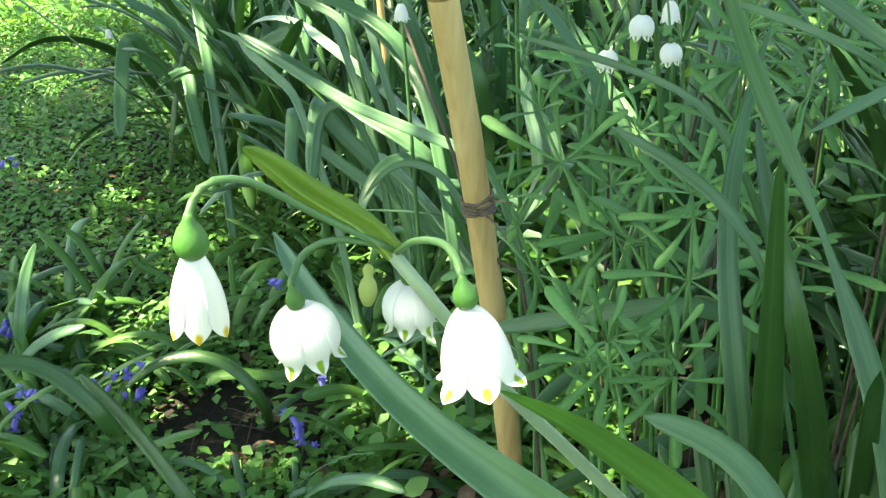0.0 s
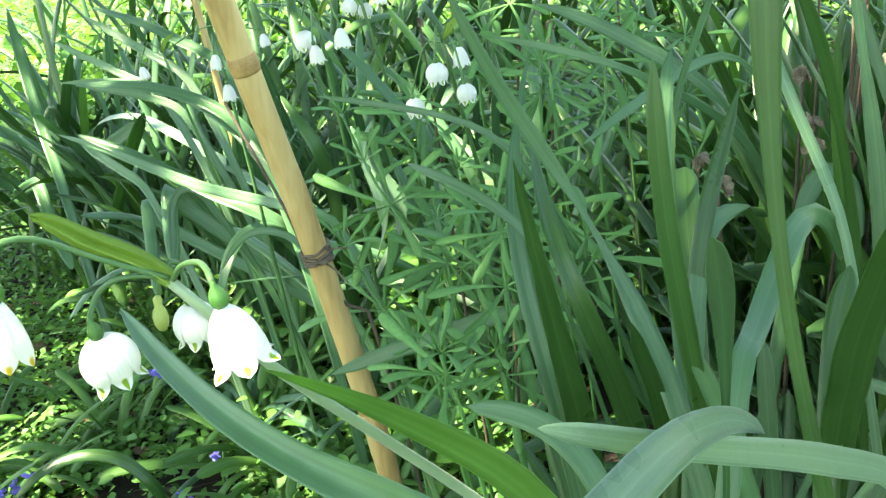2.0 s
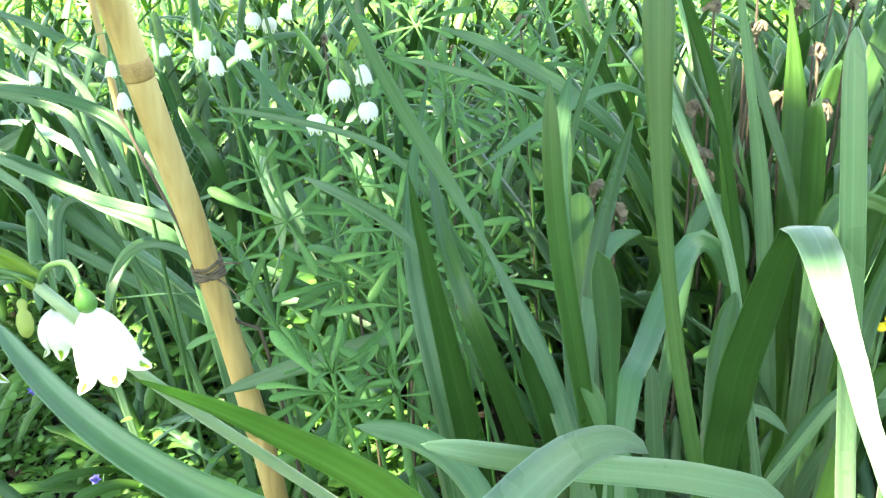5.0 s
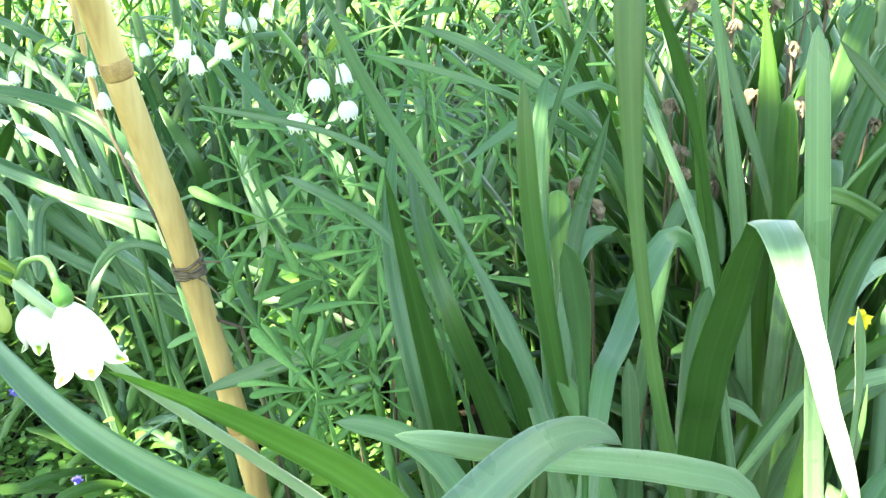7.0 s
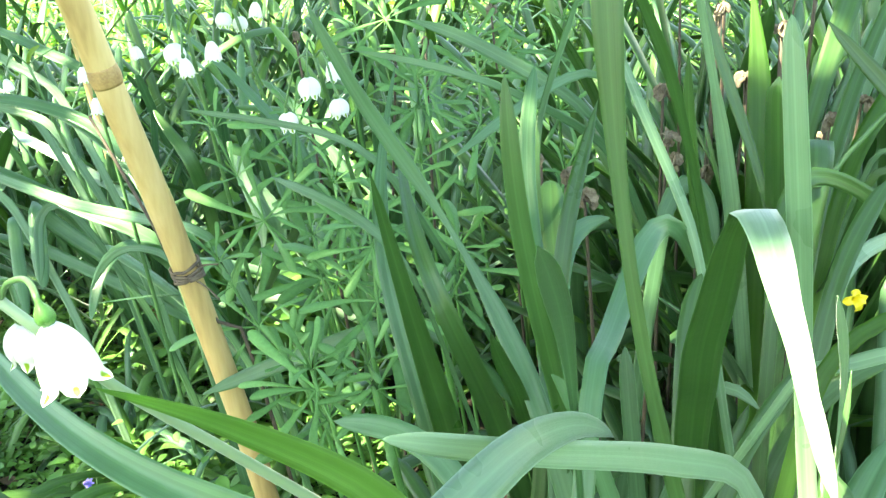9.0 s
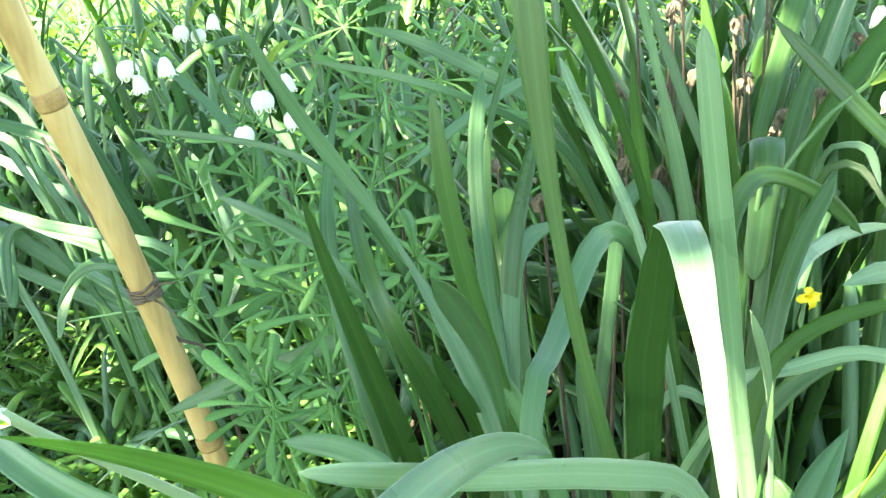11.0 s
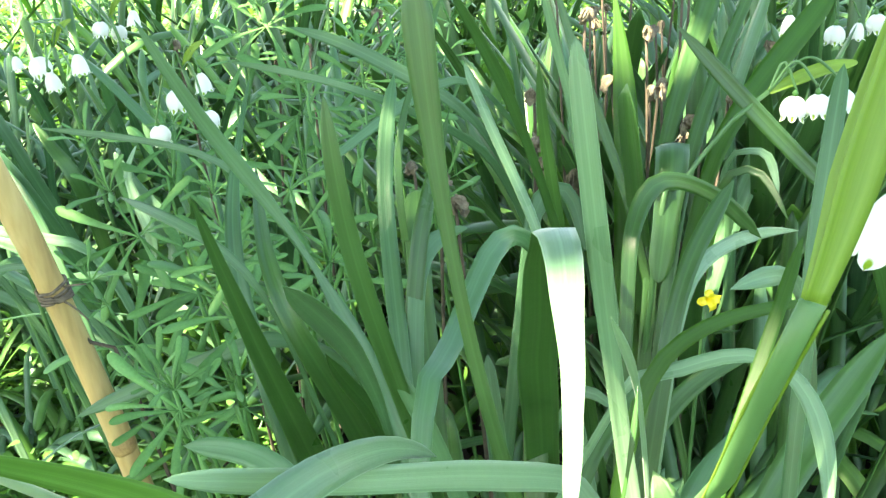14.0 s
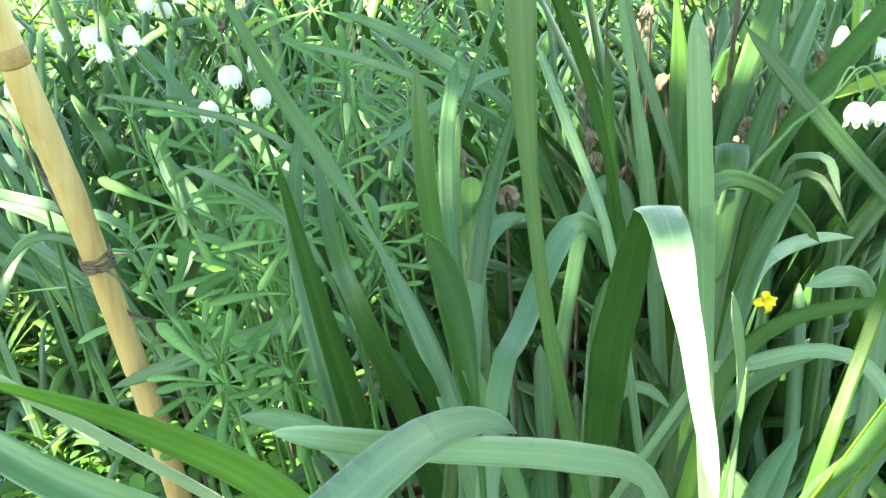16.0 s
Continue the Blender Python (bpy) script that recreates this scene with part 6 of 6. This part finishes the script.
back_snowflake((-0.133, 1.188, 0.602), [(-0.163, 1.190, 0.587), (-0.001, 1.157, 0.613)], 8, (-0.05, 1.25))


# ---- dried seed heads on brown stems ----
def seed_head(at, foot, seed, size=0.010):
    rng = random.Random(seed)
    p = thing("dried_flower", (*foot, 0.0), "withered papery brown flower head on a dry stem", "dead flower", "withered flowers")
    o = np.array(p.location)
    u = np.array(at) - o
    part("stem", tube([(0, 0, 0), tuple(u * (0.5, 0.5, 0.55) + (rng.uniform(-0.01, 0.01), 0, 0)), tuple(u)], [0.0022, 0.0019, 0.0012], TWIG, 14, 8), p, "thin brown dry stem")
    for k in range(5):
        d = Vector((rng.uniform(-0.5, 0.5), rng.uniform(-0.5, 0.5), rng.uniform(-1.3, -0.2))).normalized() * size * rng.uniform(1.2, 2.3)
        e = d * 0.5 + Vector((rng.uniform(-1, 1), rng.uniform(-1, 1), 0.6)) * size * 0.4
        part("husk", blade([tuple(u), tuple(u + np.array(e)), tuple(u + np.array(d))], size * 1.05, HUSK, steps=9, tip=0.5, ring=4, gutter=0.7, wave=0.25, face=(rng.uniform(-1, 1), -0.7, rng.uniform(-0.5, 1))), p, "crumpled papery husk")
    part("pod", lathe([(0.02, -0.6), (0.3, -0.45), (0.42, 0.0), (0.3, 0.4), (0.05, 0.6)], HUSK, 9, "pod"), p, "", Matrix.Translation(tuple(u - (0, 0, size * 0.3))) @ Matrix.Scale(size * 0.95, 4))


_r = random.Random(9)
SEED_HEADS = [(0.462, 0.578, 0.673), (0.517, 0.577, 0.652), (0.481, 0.572, 0.617), (0.499, 0.543, 0.612), (0.427, 0.605, 0.609), (0.396, 0.539, 0.589), (0.397, 0.533, 0.574), (0.418, 0.522, 0.563), (0.487, 0.476, 0.603), (0.314, 0.597, 0.569), (0.332, 0.587, 0.556), (0.327, 0.543, 0.553), (0.174, 0.952, 0.636), (0.308, 0.909, 0.62), (0.398, 0.949, 0.64), (0.271, 0.894, 0.613), (0.624, 0.828, 0.63), (0.651, 0.76, 0.616), (0.552, 0.611, 0.595), (0.614, 0.631, 0.55), (0.596, 0.805, 0.622), (0.627, 0.734, 0.617), (0.695, 0.645, 0.605), (0.527, 0.688, 0.654), (0.563, 0.673, 0.673), (0.534, 0.581, 0.601), (0.595, 0.641, 0.677), (0.598, 0.574, 0.582), (0.525, 0.751, 0.666), (0.53, 0.545, 0.566), (0.601, 0.797, 0.675), (0.661, 0.724, 0.672), (0.713, 0.821, 0.672)]
for _k, _at in enumerate(SEED_HEADS):
    seed_head(_at, (_at[0] + _r.uniform(-0.04, 0.04), _at[1] + _r.uniform(0.0, 0.08)), 200 + _k, _r.uniform(0.0055, 0.0078))


# ---- a faded yellow bloom low in the clump ----
def yellow_bloom(at):
    p = thing("yellow_flower", (at[0], at[1] + 0.03, 0.0), "small faded yellow bloom among the strap leaves", "flower")
    u = np.array(at) - np.array(p.location)
    part("stem", tube([(0, 0, 0), tuple(u * (0.4, 0.4, 0.6)), tuple(u)], [0.0018, 0.0016, 0.0012], STALK_GREEN, 12, 7), p)
    rng = random.Random(8)
    for k in range(4):
        q = k * 1.6 + rng.uniform(-0.3, 0.3)
        d = np.array((math.cos(q) * 0.009, -0.003, math.sin(q) * 0.008))
        part("petal", blade([tuple(u), tuple(u + d * 0.5 + (0, -0.004, 0.002)), tuple(u + d)], 0.0062, YELLOW, steps=10, tip=0.5, gutter=0.5, wave=0.15, face=(0, -0.9, 0.3), smooth=0.0), p, "thin crumpled yellow petal")


yellow_bloom((0.432, 0.371, 0.515))


# ---- litter on the open soil ----
_r = random.Random(33)
for _k in range(9):
    _a = np.array((-0.29 + _r.uniform(-0.1, 0.1), 1.03 + _r.uniform(-0.07, 0.07), 0.012))
    _q = _r.uniform(0, 3.14)
    _d = np.array((math.cos(_q), math.sin(_q), 0)) * _r.uniform(0.03, 0.07)
    tagged(new("twig", tube([tuple(_a - _d), tuple(_a + (0, 0, 0.006)), tuple(_a + _d)], [0.0012, 0.001, 0.0007], TWIG, 8, 6, name="twig")), "thin brown twig lying on bare soil", "twig", "twigs")
for _at in ((-0.266, 0.939, 0.012), (-0.120, 1.264, 0.015), (-0.417, 1.630, 0.012), (-0.540, 1.617, 0.012)):
    _p = [tuple(np.array(_at) + q) for q in ((-0.016, 0, -0.004), (0, 0.002, 0.010), (0.016, 0.004, 0.0))]
    _m = blade(_p, 0.022, LITTER, steps=12, tip=0.6, base=0.3, gutter=0.6, wave=0.12, face=(0, -0.5, 0.85), smooth=0.0)
    tagged(new("dead_leaf", _m), "curled dry brown leaf lying on the soil", "dead leaf", "dead leaves")


# ---- bluebells ----
def bell_data():
    """A narrow bell of six joined petals whose pointed tips curl back."""
    rows = [(0.05, 0.5, 0), (0.17, 0.45, 0), (0.22, 0.2, 0.02), (0.21, -0.1, 0.06), (0.24, -0.3, 0.18), (0.36, -0.45, 0.5), (0.52, -0.44, 0.9)]
    n = 24
    outer = []
    for r, z, cut in rows:
        for j in range(n):
            tip = 0.5 + 0.5 * math.cos(6 * 2 * math.pi * j / n)
            rr, zz = r * (1 - cut * (1 - tip) * 0.55), z + cut * (1 - tip) * 0.28
            outer.append((rr * math.cos(2 * math.pi * j / n), rr * math.sin(2 * math.pi * j / n), zz))
    m = len(outer)
    verts = outer + [(x * 0.9, y * 0.9, z - 0.01) for x, y, z in outer]
    faces = [tuple(reversed(range(n)))]
    for k in range(len(rows) - 1):
        for j in range(n):
            a, b = k * n + j, k * n + (j + 1) % n
            faces += [(a, a + n, b + n, b), (m + a, m + b, m + b + n, m + a + n)]
    last = (len(rows) - 1) * n
    faces += [(last + j, m + last + j, m + last + (j + 1) % n, last + (j + 1) % n) for j in range(n)]
    return mesh("bell", verts, faces, BLUEBELL)


BELL = bell_data()


def bluebell(at, seed):
    rng = random.Random(seed)
    p = thing("bluebell", (at[0] + rng.uniform(-0.02, 0.02), at[1] + 0.02, 0.0), "small violet bluebell on a thin stem above low leaves", "flower", "bluebells")
    u = np.array(at) - np.array(p.location)
    part("stem", tube([(0, 0, 0), tuple(u * 0.55), tuple(u + (0, 0, 0.012))], [0.0014, 0.0012, 0.0008], STALK_GREEN, 10, 6), p)
    for k in range(rng.choice((2, 3, 4))):
        q = u + (rng.uniform(-0.016, 0.016), rng.uniform(-0.012, 0.012), rng.uniform(-0.014, 0.012))
        part("bell", BELL, p, "", aim(tuple(q), (rng.uniform(-0.8, 0.8), rng.uniform(-0.8, 0.8), 0.6), 0, rng.uniform(0.013, 0.018)))


for _k, _at in enumerate([(-0.901, 1.800, 0.100), (-0.622, 1.132, 0.100), (-0.530, 0.966, 0.100), (-0.538, 0.950, 0.080), (-0.438, 0.993, 0.100), (-0.410, 1.015, 0.110), (-0.406, 1.004, 0.080), (-0.190, 0.936, 0.090), (-0.171, 0.924, 0.070), (-0.146, 1.012, 0.090), (-0.261, 1.281, 0.090)]):
    bluebell(_at, 300 + _k)

LOW_BLUE = leaf_variants(BLUE_GREEN, 0.060, 24, droop=(0.4, 1.15))
LOW_FRESH = leaf_variants(TUFT_GREEN, 0.072, 25, droop=(0.3, 0.95))
_r = random.Random(12)
for _k in range(64):
    while True:
        _x, _y = _r.uniform(-1.1, 0.2), _r.uniform(0.78, 1.75)
        if not bare(_x, _y) and math.hypot(_x + 0.27, _y - 1.03) > 0.19 and _x > -0.75 * _y and (_y < 1.3 or _x > -0.35):
            break
    _p = thing("bluebell_leaves", (_x, _y, 0.0), "low tuft of narrow arching green leaves", "plant", "low tufts")
    fill(_p, LOW_FRESH if _k % 4 else LOW_BLUE, 12, (0.13, 0.27), (0.2, 1.0), 0.03, 400 + _k)


# ---- tree overhead, whose crown breaks the sun ----
def tree():
    mid = SUN_DIR * (3.4 / SUN_DIR[2]) + Vector((0.6, 1.3, 0))
    p = thing("tree", (mid.x - 2.0, mid.y - 1.2, 0.0), "leafy tree whose broad crown shades the bed", "tree")
    o = np.array(p.location)
    part("trunk", tube([(0, 0, -0.1), (0.04, -0.05, 1.1), (0.14, 0.02, 2.2), (0.45, 0.2, 3.3), (0.9, 0.5, 4.1)], [0.15, 0.125, 0.11, 0.08, 0.03], BARK, 30, 16, name="trunk", lumps=[(0.02, 0.35, 0.03)]), p)
    rng = random.Random(61)
    for k in range(11):
        q = 0.5 + 6.283 * k / 11 + rng.uniform(-0.2, 0.2)
        a = np.array((0.12 + 0.03 * k, 0.02 * k, 2.1 + 0.13 * k))
        c = np.array((2.0 + 1.5 * math.cos(q), 1.2 + 1.5 * math.sin(q), 3.7 + rng.uniform(0, 0.3)))
        b = a * 0.5 + c * 0.5 + (0, 0, rng.uniform(0.1, 0.35))
        part("limb", tube([tuple(a), tuple(b), tuple(c)], [0.045, 0.022, 0.006], BARK, 18, 8, name="limb"), p)
    prof = np.array([(0.0, 0.02), (0.3, 0.30), (0.7, 0.26), (1.0, 0.02)])
    V, F, U = [], [], []
    i = 0
    while i < 36000:
        x, y = rng.uniform(-3.6, 3.0), rng.uniform(-3.2, 3.4)
        r = math.hypot(x + 0.3, y - 0.1) / 3.0 + 0.16 * noise.noise((x * 1.3, y * 1.3, 4.0))
        if rng.random() < (r - 0.72) * 4.0:
            continue
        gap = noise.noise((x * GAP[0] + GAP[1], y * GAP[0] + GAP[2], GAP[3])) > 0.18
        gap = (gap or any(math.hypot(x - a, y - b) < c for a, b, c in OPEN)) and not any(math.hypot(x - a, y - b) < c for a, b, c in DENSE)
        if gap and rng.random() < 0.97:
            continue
        if y > -0.48 and noise.noise((x * 15.0, y * 15.0, 2.0)) > (0.22 if y > 0.1 else 0.3) and rng.random() < 0.97:
            continue
        turn = np.array(Euler((rng.gauss(0, 0.5), rng.gauss(0, 0.5), rng.uniform(0, 6.28))).to_matrix())
        size = rng.uniform(0.055, 0.095)
        pts = np.vstack([np.stack([prof[:, 0], g * prof[:, 1], 0.15 * abs(g) * prof[:, 1]], 1) for g in (1, 0, -1)]) * size
        at = mid + Vector((x, y, 0)) + SUN_DIR * rng.uniform(-0.1, 0.1 + 0.8 * max(0.0, 1 - r * r))
        V.append(pts @ turn.T + np.array(at) - o)
        U.append(np.vstack([np.stack([0.5 + g * prof[:, 1], prof[:, 0]], 1) for g in (1, 0, -1)]))
        b = 12 * i
        for k in range(3):
            F.append((b + k, b + 4 + k, b + 5 + k, b + k + 1))
            F.append((b + 4 + k, b + 8 + k, b + 9 + k, b + 5 + k))
        i += 1
    # a small unseen spray at the rim of one gap, added to shade the folded leaf's top
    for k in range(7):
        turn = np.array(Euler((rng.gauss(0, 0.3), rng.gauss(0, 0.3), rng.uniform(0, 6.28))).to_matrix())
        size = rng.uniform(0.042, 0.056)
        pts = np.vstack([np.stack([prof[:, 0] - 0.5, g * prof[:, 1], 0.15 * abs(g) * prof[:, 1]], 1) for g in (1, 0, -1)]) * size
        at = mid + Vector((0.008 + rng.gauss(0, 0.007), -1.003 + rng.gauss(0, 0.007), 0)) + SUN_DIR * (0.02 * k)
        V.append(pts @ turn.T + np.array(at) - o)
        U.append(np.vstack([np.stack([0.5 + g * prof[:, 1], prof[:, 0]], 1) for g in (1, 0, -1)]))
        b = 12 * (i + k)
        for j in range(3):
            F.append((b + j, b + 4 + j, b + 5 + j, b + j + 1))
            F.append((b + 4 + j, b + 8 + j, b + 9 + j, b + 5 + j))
    tagged(part("crown", mesh("crown", np.vstack(V), F, CANOPY_GREEN, np.vstack(U)), p), kind="stuff")


tree()
